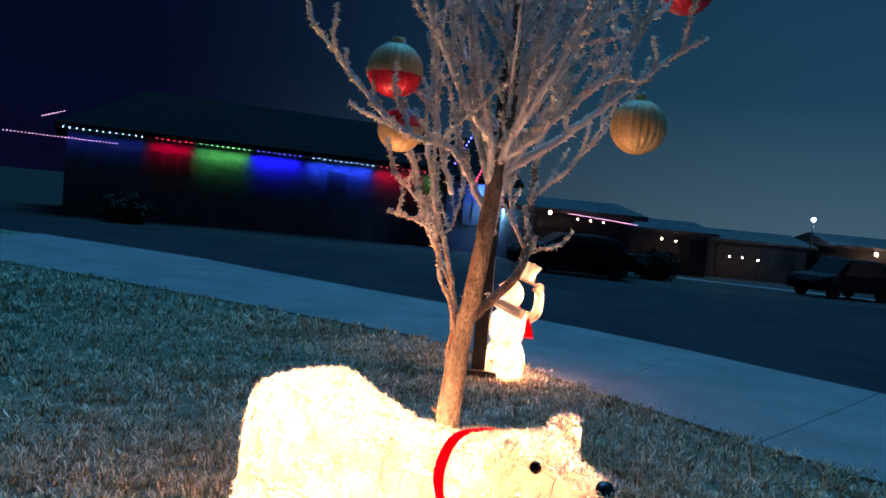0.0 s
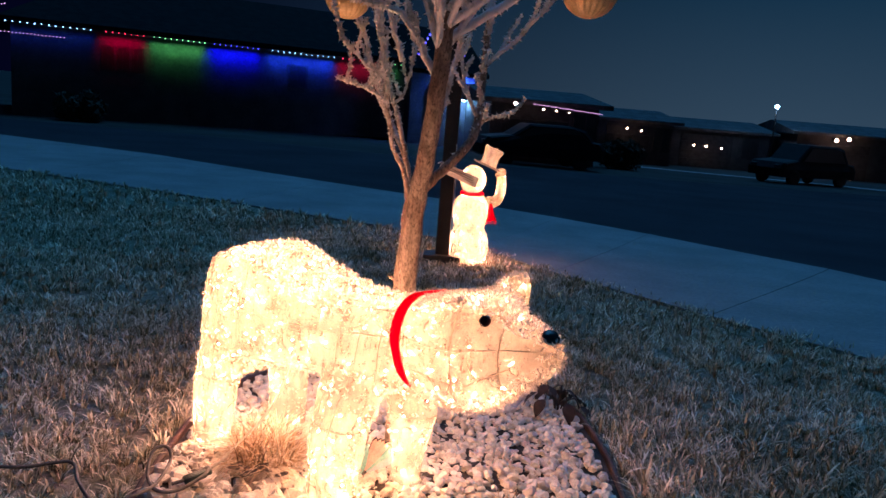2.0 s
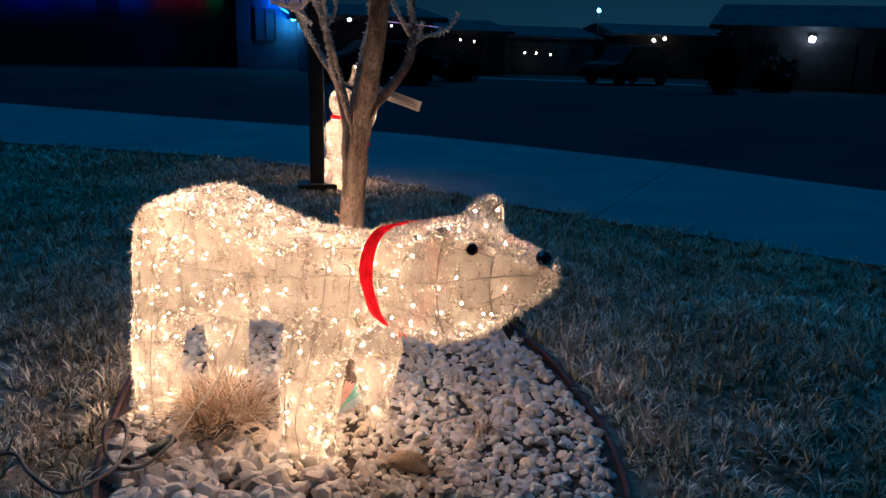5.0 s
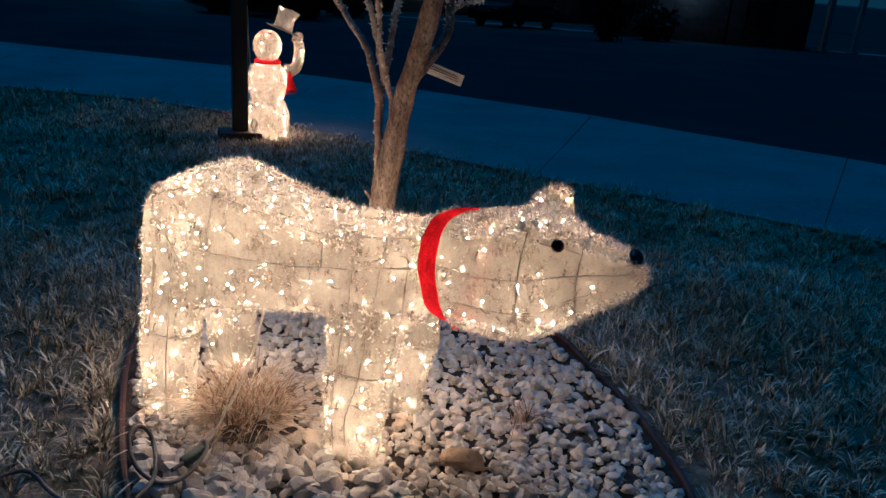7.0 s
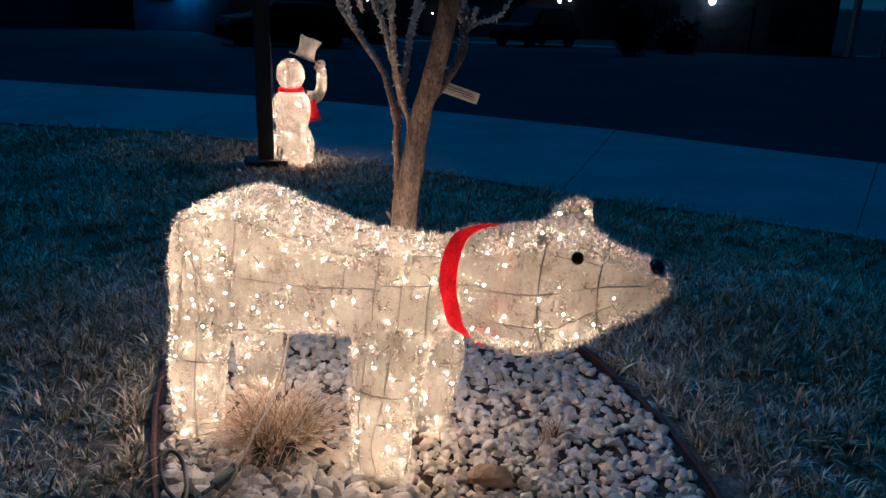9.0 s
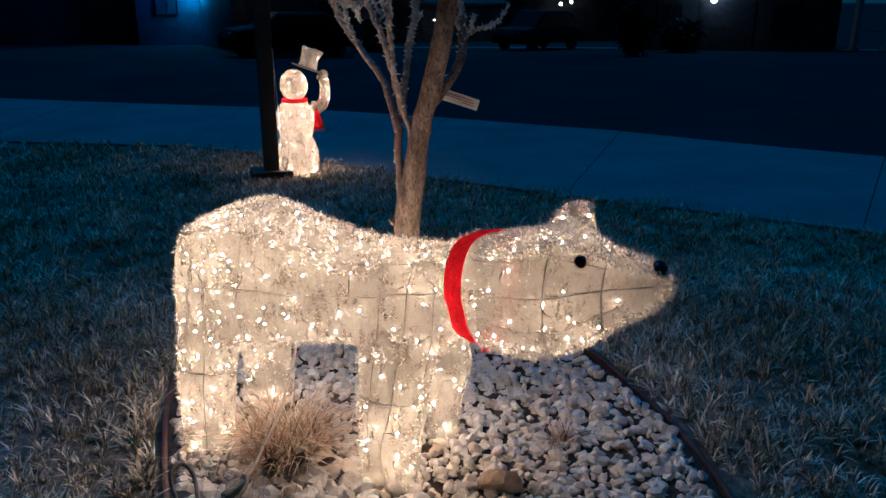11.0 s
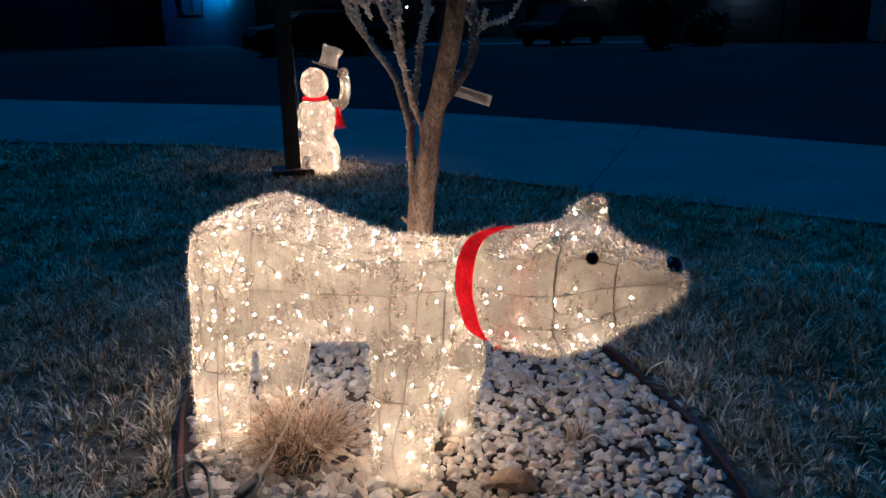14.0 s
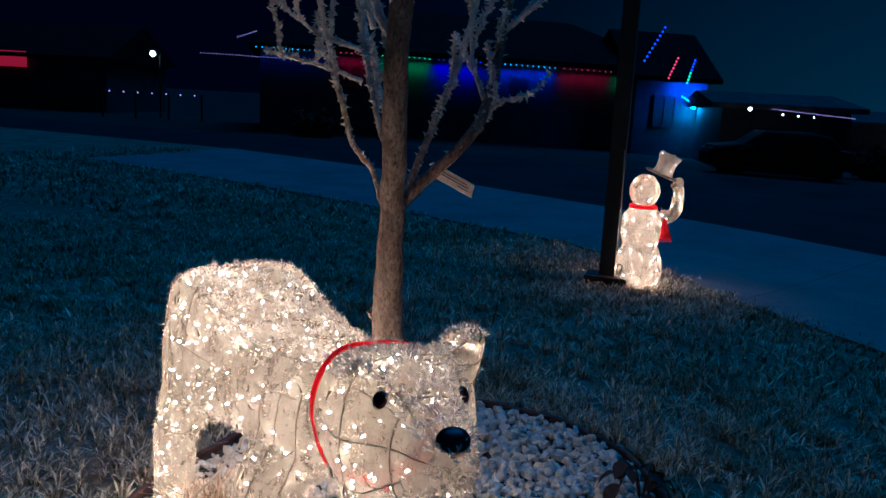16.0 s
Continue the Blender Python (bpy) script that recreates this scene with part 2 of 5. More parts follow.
# ---- mesh helpers ----
def mesh_of(name, bm, *mats, smooth=True):
    me = bpy.data.meshes.new(name)
    bm.normal_update()
    bm.to_mesh(me)
    bm.free()
    for m in mats:
        me.materials.append(m)
    me.polygons.foreach_set("use_smooth", [smooth] * len(me.polygons))
    return me


def part(name, bm, material, parent=None, label="", smooth=False, m=None):
    ob = new(name, mesh_of(name, bm, *(material if isinstance(material, tuple) else (material,)), smooth=smooth))
    ob.parent = parent
    if m is not None:
        ob.matrix_basis = m
    return tagged(ob, label) if label else ob


def thing(name, m, label, category, group="", kind=""):
    ob = new(name)
    ob.empty_display_size = 0.05
    ob.matrix_basis = m
    return tagged(ob, label, category, group, kind)


def box(bm, x0, y0, z0, x1, y1, z1, bevel=0.0, m=None):
    made = bmesh.ops.create_cube(bm, size=1, matrix=Matrix.LocRotScale(((x0 + x1) / 2, (y0 + y1) / 2, (z0 + z1) / 2), None, (abs(x1 - x0), abs(y1 - y0), abs(z1 - z0))))
    verts = made["verts"]
    if bevel:
        edges = list({e for v in verts for e in v.link_edges})
        verts = [v for v in bmesh.ops.bevel(bm, geom=edges, offset=bevel, segments=2, affect="EDGES", profile=0.5)["verts"]]
    if m is not None:
        bmesh.ops.transform(bm, matrix=m, verts=[v for v in verts if v.is_valid])
    return bm


def ring_loft(bm, rings, closed_ends=True):
    rows = [[bm.verts.new(p) for p in ring] for ring in rings]
    n = len(rows[0])
    for a, b in zip(rows, rows[1:]):
        for i in range(n):
            bm.faces.new((a[i], a[(i + 1) % n], b[(i + 1) % n], b[i]))
    if closed_ends:
        bm.faces.new(rows[0][::-1])
        bm.faces.new(rows[-1])
    return bm


def tube(bm, pts, radii, n=7):
    """A round tube along points, with a radius or one for each point."""
    pts = [Vector(p) for p in pts]
    if not hasattr(radii, "__len__"):
        radii = [radii] * len(pts)
    rings, side = [], None
    for i, p in enumerate(pts):
        along = (pts[min(i + 1, len(pts) - 1)] - pts[max(i - 1, 0)]).normalized()
        if side is None:
            side = along.orthogonal().normalized()
        side = (side - along * side.dot(along)).normalized()
        up = along.cross(side)
        rings.append([p + radii[i] * (math.cos(a) * side + math.sin(a) * up) for a in (2 * math.pi * k / n for k in range(n))])
    return ring_loft(bm, rings)


def curve(pts, steps=6):
    """A smooth line through points (Catmull-Rom)."""
    p = [Vector(q) for q in pts]
    p = [2 * p[0] - p[1]] + p + [2 * p[-1] - p[-2]]
    out = []
    for a, b, c, d in zip(p, p[1:], p[2:], p[3:]):
        for k in range(steps):
            t = k / steps
            out.append(0.5 * (2 * b + (c - a) * t + (2 * a - 5 * b + 4 * c - d) * t * t + (3 * b - a - 3 * c + d) * t ** 3))
    return out + [p[-2]]


def from_arrays(name, verts, faces, material, parent=None, kind="stuff", smooth=False):
    me = bpy.data.meshes.new(name)
    me.from_pydata(verts if isinstance(verts, list) else verts.tolist(), [], faces if isinstance(faces, list) else faces.tolist())
    me.materials.append(material)
    if smooth:
        me.polygons.foreach_set("use_smooth", [True] * len(me.polygons))
    ob = new(name, me)
    ob.parent = parent
    return tagged(ob, kind=kind)


def solid(bm, voxel, rounds):
    """One closed skin round the overlapping volumes in bm."""
    tmp = new("tmp", mesh_of("tmp", bm))
    r = tmp.modifiers.new("skin", "REMESH")
    r.mode, r.voxel_size = "VOXEL", voxel
    s = tmp.modifiers.new("relax", "SMOOTH")
    s.factor, s.iterations = 0.5, rounds
    me = bpy.data.meshes.new_from_object(tmp.evaluated_get(bpy.context.evaluated_depsgraph_get()))
    bpy.data.objects.remove(tmp)
    me.polygons.foreach_set("use_smooth", [True] * len(me.polygons))
    return me


class Skin:
    """Points and normals on a mesh."""

    def __init__(self, me):
        self.v = np.array([v.co[:] for v in me.vertices])
        self.f = [tuple(p.vertices) for p in me.polygons]
        self.tree = BVHTree.FromPolygons([Vector(v) for v in self.v], self.f)
        t = np.array([(f[0], f[k], f[k + 1]) for f in self.f for k in range(1, len(f) - 1)])
        self.a, self.b, self.c = self.v[t[:, 0]], self.v[t[:, 1]], self.v[t[:, 2]]
        n = np.cross(self.b - self.a, self.c - self.a)
        self.area = np.linalg.norm(n, axis=1)
        self.n = n / np.maximum(self.area[:, None], 1e-12)

    def scatter(self, count, rng):
        i = rng.choice(len(self.area), count, p=self.area / self.area.sum())
        r, s = np.sqrt(rng.random(count))[:, None], rng.random(count)[:, None]
        return (1 - r) * self.a[i] + r * (1 - s) * self.b[i] + r * s * self.c[i], self.n[i]

    def spread(self, count, gap, rng, keep=None):
        """Scattered points at least gap apart."""
        p, n = self.scatter(count * 14, rng)
        got = []
        for q, m in zip(p, n):
            if (keep is None or keep(q, m)) and all((q[0] - g[0]) ** 2 + (q[1] - g[1]) ** 2 + (q[2] - g[2]) ** 2 > gap * gap for g, _ in got):
                got.append((q, m))
                if len(got) >= count:
                    break
        return got

    def cast(self, start, way):
        hit, normal, _, _ = self.tree.ray_cast(Vector(start), Vector(way).normalized())
        return hit, normal


def spikes(points, normals, rng, short, long, width, lean=0.7):
    """Small frost needles that stand out from points along their normals."""
    k = len(points)
    n = normals + lean * rng.normal(size=(k, 3))
    n /= np.linalg.norm(n, axis=1)[:, None]
    side = np.cross(n, rng.normal(size=(k, 3)))
    side /= np.linalg.norm(side, axis=1)[:, None]
    length = (short + (long - short) * rng.random(k) ** 2)[:, None]
    w = width * (0.6 + 0.8 * rng.random(k))[:, None]
    other = np.cross(n, side)
    v = np.stack([points + side * w, points - 0.5 * side * w + 0.87 * other * w, points - 0.5 * side * w - 0.87 * other * w, points + n * length], 1).reshape(-1, 3)
    base = np.arange(k)[:, None] * 4
    f = np.concatenate([base + np.array(q) for q in ((0, 1, 3), (1, 2, 3), (2, 0, 3))])
    return v, f


# ---- ground ----
def height(x, y):
    near = -0.012 - 0.030 * (np.logaddexp(0, (y - 2.35) * 3.0) / 3.0) * 1.955
    a = np.where(y < 6.5, near, -0.2553 - 0.25 * (1 - np.exp(-(np.maximum(y, 6.5) - 6.5) * 0.228)))
    return a - 0.028 * (0.5 + 0.5 * np.tanh(x / 8)) * np.clip(y - 12, 0, 60)


def hz(x, y):
    return float(height(np.float64(x), np.float64(y)))


def stretched(near, far, n):
    t = np.linspace(-1, 1, n)
    return near * t + np.sign(t) * (far - near) * np.abs(t) ** 5


gx, gy = stretched(9, 1500, 121), 3 + stretched(11, 1500, 121)
GX, GY = np.meshgrid(gx, gy)
gv = np.stack([GX, GY, height(GX, GY) - 0.8 * np.clip((GY - 23) / 15, 0, 1)], -1).reshape(-1, 3)
gi = np.arange(121 * 121).reshape(121, 121)
gf = np.stack([gi[:-1, :-1], gi[:-1, 1:], gi[1:, 1:], gi[1:, :-1]], -1).reshape(-1, 4)
ground = from_arrays("ground", gv, gf, LAWN, kind="structure", smooth=True)
tagged(ground, "frost-covered dormant lawn at night", "lawn")


def strip(name, left, right, material, lift, label, category, n=60, across=10):
    """A sheet between two lines on the ground, which follows its slope."""
    L, R = np.array(left, float), np.array(right, float)

    def along(P):
        s = np.r_[0, np.cumsum(np.linalg.norm(np.diff(P, axis=0), axis=1))]
        t = np.linspace(0, s[-1], n)
        return np.stack([np.interp(t, s, P[:, 0]), np.interp(t, s, P[:, 1])], 1)

    a, b = along(L), along(R)
    w = np.linspace(0, 1, across)[None, :, None]
    q = a[:, None] * (1 - w) + b[:, None] * w
    v = np.concatenate([q, (height(q[..., 0], q[..., 1]) + lift)[..., None]], -1).reshape(-1, 3)
    i = np.arange(n * across).reshape(n, across)
    f = np.stack([i[:-1, :-1], i[:-1, 1:], i[1:, 1:], i[1:, :-1]], -1).reshape(-1, 4)
    return tagged(from_arrays(name, v, f, material, kind="structure", smooth=True), label, category)


FAR_EDGE = [(6.6, -30), (6.3, 0), (5.45, 5.4), (4.4, 8.1), (2.95, 10.1), (1.2, 11.8), (-0.7, 13.4), (-3.2, 14.9), (-6.5, 17.3), (-11.2, 19.3), (-21, 20.8), (-80, 24)]
ROAD_FAR = [(30, -40), (30, 0), (29, 12), (26, 26), (18, 30), (10, 28), (2, 26), (-3, 25.5), (-8, 26), (-14, 26), (-24, 27), (-80, 29)]
road = strip("road", FAR_EDGE, ROAD_FAR, ASPHALT, 0.006, "dark asphalt street beyond the driveway", "road", n=140, across=30)

# driveway slabs between the lawn and the street, split by sawn joints
NEAR_EDGE = [(4.5, -6), (3.6, 2.2), (3.0, 3.3), (2.0, 4.85), (1.15, 6.3), (0.55, 7.6), (-0.5, 8.7), (-2.6, 9.9), (-6.0, 11.6), (-11, 13.5)]
OUTER = [(6.4, -6), (5.9, 3.3), (5.4, 5.4), (4.35, 8.1), (2.9, 10.1), (1.85, 11.2), (0.5, 12.35), (-2.0, 14.1), (-6.3, 17.1), (-11.2, 19.2)]
driveway = thing("driveway", pose(0, 0, 0), "frosted pale concrete driveway with sawn joints", "driveway", kind="structure")
joint_gap = 0.002
for k in range(len(NEAR_EDGE) - 1):
    c = [Vector((*p, 0)) for p in (NEAR_EDGE[k], OUTER[k], OUTER[k + 1], NEAR_EDGE[k + 1])]
    mid = sum(c, Vector()) / 4
    bm = bmesh.new()
    rows = []
    for i in range(7):
        t = i / 6
        t = joint_gap + t * (1 - 2 * joint_gap)
        a, b = c[0].lerp(c[3], t), c[1].lerp(c[2], t)
        rows.append([a.lerp(b, j / 8) for j in range(9)])
    top = [[bm.verts.new((p.x, p.y, hz(p.x, p.y) + 0.022)) for p in r] for r in rows]
    for r, s in zip(top, top[1:]):
        for j in range(8):
            bm.faces.new((r[j], r[j + 1], s[j + 1], s[j]))
    ext = bmesh.ops.extrude_face_region(bm, geom=bm.faces[:])
    bmesh.ops.translate(bm, vec=(0, 0, -0.08), verts=[e for e in ext["geom"] if isinstance(e, bmesh.types.BMVert)])
    bmesh.ops.recalc_face_normals(bm, faces=bm.faces[:])
    part("concrete_slab", bm, CONCRETE, driveway)

# ---- gravel bed ----
BX, BY, BA, BB = 0.125, 2.12, 0.68, 1.08


def bed_edge(a, grow=0.0):
    c, s = math.cos(a), math.sin(a)
    r = (abs(c) ** 2.5 + abs(s) ** 2.5) ** (-1 / 2.5)
    return BX + (BA + grow) * r * c, BY + (BB + grow) * r * s


def in_bed(x, y, grow=0.0):
    return (np.abs((x - BX) / (BA + grow)) ** 2.5 + np.abs((y - BY) / (BB + grow)) ** 2.5) < 1


bm = bmesh.new()
loop = [bm.verts.new((x, y, hz(x, y) + 0.008)) for x, y in (bed_edge(2 * math.pi * k / 64) for k in range(64))]
hub = bm.verts.new((BX, BY, hz(BX, BY) + 0.012))
for k in range(64):
    bm.faces.new((hub, loop[k], loop[(k + 1) % 64]))
tagged(part("bed_soil", bm, SOIL), "dark soil under a gravel bed", "soil", kind="structure")

edging = thing("bed_edging", pose(0, 0, 0), "brown plastic edging strip round the gravel bed", "edging", kind="structure")
bm = bmesh.new()
rings = []
for k in range(97):
    a = 2 * math.pi * k / 96
    (xi, yi), (xo, yo) = bed_edge(a, 0.0), bed_edge(a, 0.017)
    lift = 0.026 + 0.006 * math.sin(5 * a) + 0.004 * math.sin(17 * a)
    z = hz(xi, yi)
    rings.append([(xi, yi, z - 0.03), (xo, yo, z - 0.03), (xo, yo, z + lift - 0.004), (0.3 * xi + 0.7 * xo, 0.3 * yi + 0.7 * yo, z + lift), (0.7 * xi + 0.3 * xo, 0.7 * yi + 0.3 * yo, z + lift), (xi, yi, z + lift - 0.004)])
part("edging_strip", ring_loft(bm, rings), EDGING, edging, smooth=False)

# ---- polar bear ----
def frost_on(skin, count, parent, rng, short=0.004, long=0.017, width=0.0044, keep=None):
    p, n = skin.scatter(count, rng)
    if keep is not None:
        k = keep(p, n)
        p, n = p[k], n[k]
    v, f = spikes(p, n, rng, short, long, width)
    return from_arrays("frost", v, f, FROST, parent)


BEAR_AT, BEAR_TURN = (-0.32, 2.19), -37.24
NECK_AT, HEAD_TURN = (0.4837, 0.0826), -17.6
rng = np.random.default_rng(7)


def boxy_ring(c, mid, half_w, z0, z1, n=36, power=4.0, top=1.0, low=1.0):
    """A rounded box across an axis at c along it, narrower by top and low at its upper and lower edge."""
    zc, hh = (z0 + z1) / 2, (z1 - z0) / 2
    out = []
    for k in range(n):
        a = 2 * math.pi * k / n
        ca, sa = math.cos(a), math.sin(a)
        u, v = math.copysign(abs(ca) ** (2 / power), ca), math.copysign(abs(sa) ** (2 / power), sa)
        w = half_w * (1 + (top - 1) * max(0, v) + (low - 1) * max(0, -v))
        out.append((c, mid + w * u, zc + hh * v))
    return out


def leg_ring(s, u, z, a, b, n=20, power=2.4):
    out = []
    for k in range(n):
        t = 2 * math.pi * k / n
        ca, sa = math.cos(t), math.sin(t)
        out.append((s + a * math.copysign(abs(ca) ** (2 / power), ca), u + b * math.copysign(abs(sa) ** (2 / power), sa), z))
    return out


def spine(s):
    return 0.005 + 0.055 * s


BODY = [  # along, half width, bottom, top
    (-0.113, 0.135, 0.22, 0.505), (-0.104, 0.157, 0.21, 0.568), (-0.075, 0.167, 0.20, 0.598), (-0.03, 0.171, 0.21, 0.616), (0.02, 0.173, 0.25, 0.634), (0.06, 0.173, 0.29, 0.630),
    (0.10, 0.171, 0.30, 0.615), (0.16, 0.166, 0.305, 0.597), (0.22, 0.161, 0.312, 0.578), (0.29, 0.156, 0.318, 0.560), (0.36, 0.151, 0.318, 0.551), (0.42, 0.149, 0.30, 0.553),
    (0.50, 0.147, 0.29, 0.554), (0.55, 0.142, 0.31, 0.560), (0.59, 0.130, 0.335, 0.567), (0.612, 0.110, 0.365, 0.560)]
HIND = [(-0.041, -0.02, 0.066, 0.042), (-0.041, 0.02, 0.072, 0.044), (-0.041, 0.10, 0.075, 0.045), (-0.040, 0.20, 0.081, 0.048), (-0.035, 0.30, 0.084, 0.054), (-0.022, 0.40, 0.088, 0.062)]
FORE_NEAR = [(0.486, -0.035, 0.078, 0.054), (0.488, -0.005, 0.084, 0.057), (0.478, 0.04, 0.074, 0.053), (0.480, 0.10, 0.077, 0.055), (0.483, 0.19, 0.085, 0.061), (0.483, 0.24, 0.086, 0.063), (0.478, 0.30, 0.096, 0.067), (0.478, 0.37, 0.108, 0.07)]
FORE_FAR = [(0.548, -0.045, 0.056, 0.048), (0.550, -0.015, 0.060, 0.050), (0.532, 0.022, 0.038, 0.042), (0.533, 0.06, 0.042, 0.044), (0.530, 0.13, 0.056, 0.050), (0.535, 0.21, 0.071, 0.058), (0.507, 0.29, 0.088, 0.066), (0.505, 0.37, 0.102, 0.07)]
bm = bmesh.new()
ring_loft(bm, [boxy_ring(s, spine(s), w, z0, z1, power=7.0 - 3.0 * min(1, max(0, s / 0.5)), top=0.87) for s, w, z0, z1 in BODY])
for side in (-1, 1):
    ring_loft(bm, [leg_ring(s, side * float(np.interp(z, [0.0, 0.24, 0.40], [0.152, 0.145, 0.098])), z - 0.02, a, b) for s, z, a, b in HIND])
    ring_loft(bm, [leg_ring(s, 0.022 + side * float(np.interp(z, [0.0, 0.20, 0.26, 0.37], [0.170, 0.160, 0.140, 0.078] if side < 0 else [0.082, 0.092, 0.100, 0.078])), z, a, b) for s, z, a, b in (FORE_NEAR if side < 0 else FORE_FAR)])
body_mesh = solid(bm, 0.0095, 3)
body_mesh.materials.clear()
body_mesh.materials.append(CLOTH)
body_mesh.name = "body"

bear = thing("polar_bear_figure", pose(*BEAR_AT, 0, 0, 0, BEAR_TURN), "glowing white cloth polar bear yard decoration with string lights", "light decoration")
body = new("body", body_mesh)
body.parent = bear
body_skin = Skin(body_mesh)

HEAD = [  # along, half width, bottom, top, power
    (0.118, 0.108, 0.372, 0.580, 2.6), (0.135, 0.117, 0.356, 0.594, 2.8), (0.19, 0.121, 0.345, 0.606, 3.0), (0.26, 0.121, 0.342, 0.622, 3.0), (0.33, 0.120, 0.346, 0.642, 3.2), (0.385, 0.118, 0.358, 0.658, 3.6),
    (0.415, 0.113, 0.370, 0.660, 3.6), (0.45, 0.093, 0.390, 0.650, 3.2), (0.49, 0.070, 0.420, 0.640, 2.8), (0.53, 0.058, 0.452, 0.632, 2.6), (0.57, 0.052, 0.488, 0.625, 2.6), (0.605, 0.046, 0.512, 0.617, 2.5),
    (0.63, 0.036, 0.535, 0.606, 2.4), (0.643, 0.020, 0.556, 0.594, 2.2)]
bm = bmesh.new()
ring_loft(bm, [boxy_ring(a, 0, w, z0, z1, power=p, top=0.93, low=0.80) for a, w, z0, z1, p in HEAD])
# the one upright ear, a rounded lobe that leans outwards
ring_loft(bm, [[(0.368 + 0.018 * k / 5 + rf * math.cos(t), 0.088 + 0.020 * k / 5 + rl * math.sin(t), z) for t in (2 * math.pi * j / 16 for j in range(16))]
               for k, (z, rf, rl) in enumerate([(0.625, 0.062, 0.030), (0.648, 0.054, 0.034), (0.666, 0.044, 0.034), (0.680, 0.033, 0.029), (0.690, 0.020, 0.020), (0.694, 0.007, 0.008)])])
head_mesh = solid(bm, 0.0085, 3)
head_mesh.materials.clear()
head_mesh.materials.append(CLOTH)
head_mesh.name = "head"
bear_head = new("head", head_mesh)
bear_head.parent = bear
bear_head.matrix_basis = pose(*NECK_AT, 0, 0, 0, HEAD_TURN)
head_skin = Skin(head_mesh)

for side in (-1, 1):
    hit, nrm = head_skin.cast((0.469, side * 0.4, 0.613), (0, -side, 0))
    bm = bmesh.new()
    bmesh.ops.create_uvsphere(bm, u_segments=16, v_segments=10, radius=0.0145, matrix=Matrix.Translation(hit) @ nrm.to_track_quat("Z", "Y").to_matrix().to_4x4() @ Matrix.Diagonal((1, 1, 0.55, 1)))
    part("eye", bm, EYE_BROWN, bear_head, "round dark brown glass eye", smooth=True)
bm = bmesh.new()
bmesh.ops.create_uvsphere(bm, u_segments=18, v_segments=12, radius=0.025, matrix=pose(0.619, 0, 0.610, 0, 50, 0) @ Matrix.Diagonal((0.80, 1.0, 0.45, 1)))
part("nose", bm, BLACK, bear_head, "oval black nose", smooth=True)


def neck_point(a, t, out):
    """A point on the head's skin round its axis, pushed outwards."""
    way = Vector((0, math.cos(t), math.sin(t)))
    hit, nrm = head_skin.cast(Vector((a, 0, 0.476)) + way * 0.4, -way)
    return hit + way * out


# ribbon round the neck
bm = bmesh.new()
rings = []
for k in range(49):
    t = 2 * math.pi * k / 48
    mid = 0.181 - 0.014 * math.sin(t)
    wave = 0.0012 * math.sin(7 * t)
    rings.append([neck_point(mid + da, t, dr + wave) for da, dr in ((-0.025, 0.003), (0.0, 0.0045), (0.025, 0.003), (0.025, 0.0055), (0.0, 0.007), (-0.025, 0.0055))])
part("ribbon", ring_loft(bm, rings, False), RIBBON, bear_head, "red felt ribbon round the neck", smooth=False)
for dx, dy, tilt in ((0.215, -0.020, 14), (0.238, 0.006, -10)):
    bm = bmesh.new()
    prism = [(-0.012, 0), (0.012, 0), (0.009, -0.036), (0.0, -0.027), (-0.009, -0.042)]
    a = [bm.verts.new((x, -0.0012, z)) for x, z in prism]
    b = [bm.verts.new((x, 0.0012, z)) for x, z in prism]
    bm.faces.new(a), bm.faces.new(b[::-1])
    for k in range(5):
        bm.faces.new((a[k], b[k], b[(k + 1) % 5], a[(k + 1) % 5]))
    part("ribbon_end", bm, RIBBON, bear_head, m=pose(dx, dy, 0.350, 0, tilt, 20))


def wires(skin, lines, parent, around=()):
    """Frame wires laid on a skin: lines seen from the side on both sides, and rings round it."""
    for line in lines:
        for side in (-1, 1):
            pts = []
            for p in curve([(a, 0, z) for a, z in line], 10):
                hit, nrm = skin.cast((p.x, side * 1.0, p.z), (0, -side, 0))
                if hit is not None and hit.y * side > 0.0:
                    pts.append(hit + nrm * 0.0002)
            if len(pts) > 4:
                part("frame_wire", tube(bmesh.new(), pts, 0.0013, 5), WIRE, parent, smooth=True)
    for centre, ax, ay, up, down in around:
        pts = []
        for k in range(49):
            t = 2 * math.pi * k / 48
            way = Vector(ax) * math.cos(t) + Vector(ay) * math.sin(t)
            hit, nrm = skin.cast(Vector(centre) + way * up, -way)
            if hit is not None:
                pts.append(hit + nrm * 0.0002)
        if len(pts) > 8:
            part("frame_wire", tube(bmesh.new(), pts, 0.0016, 5), WIRE, parent, smooth=True)


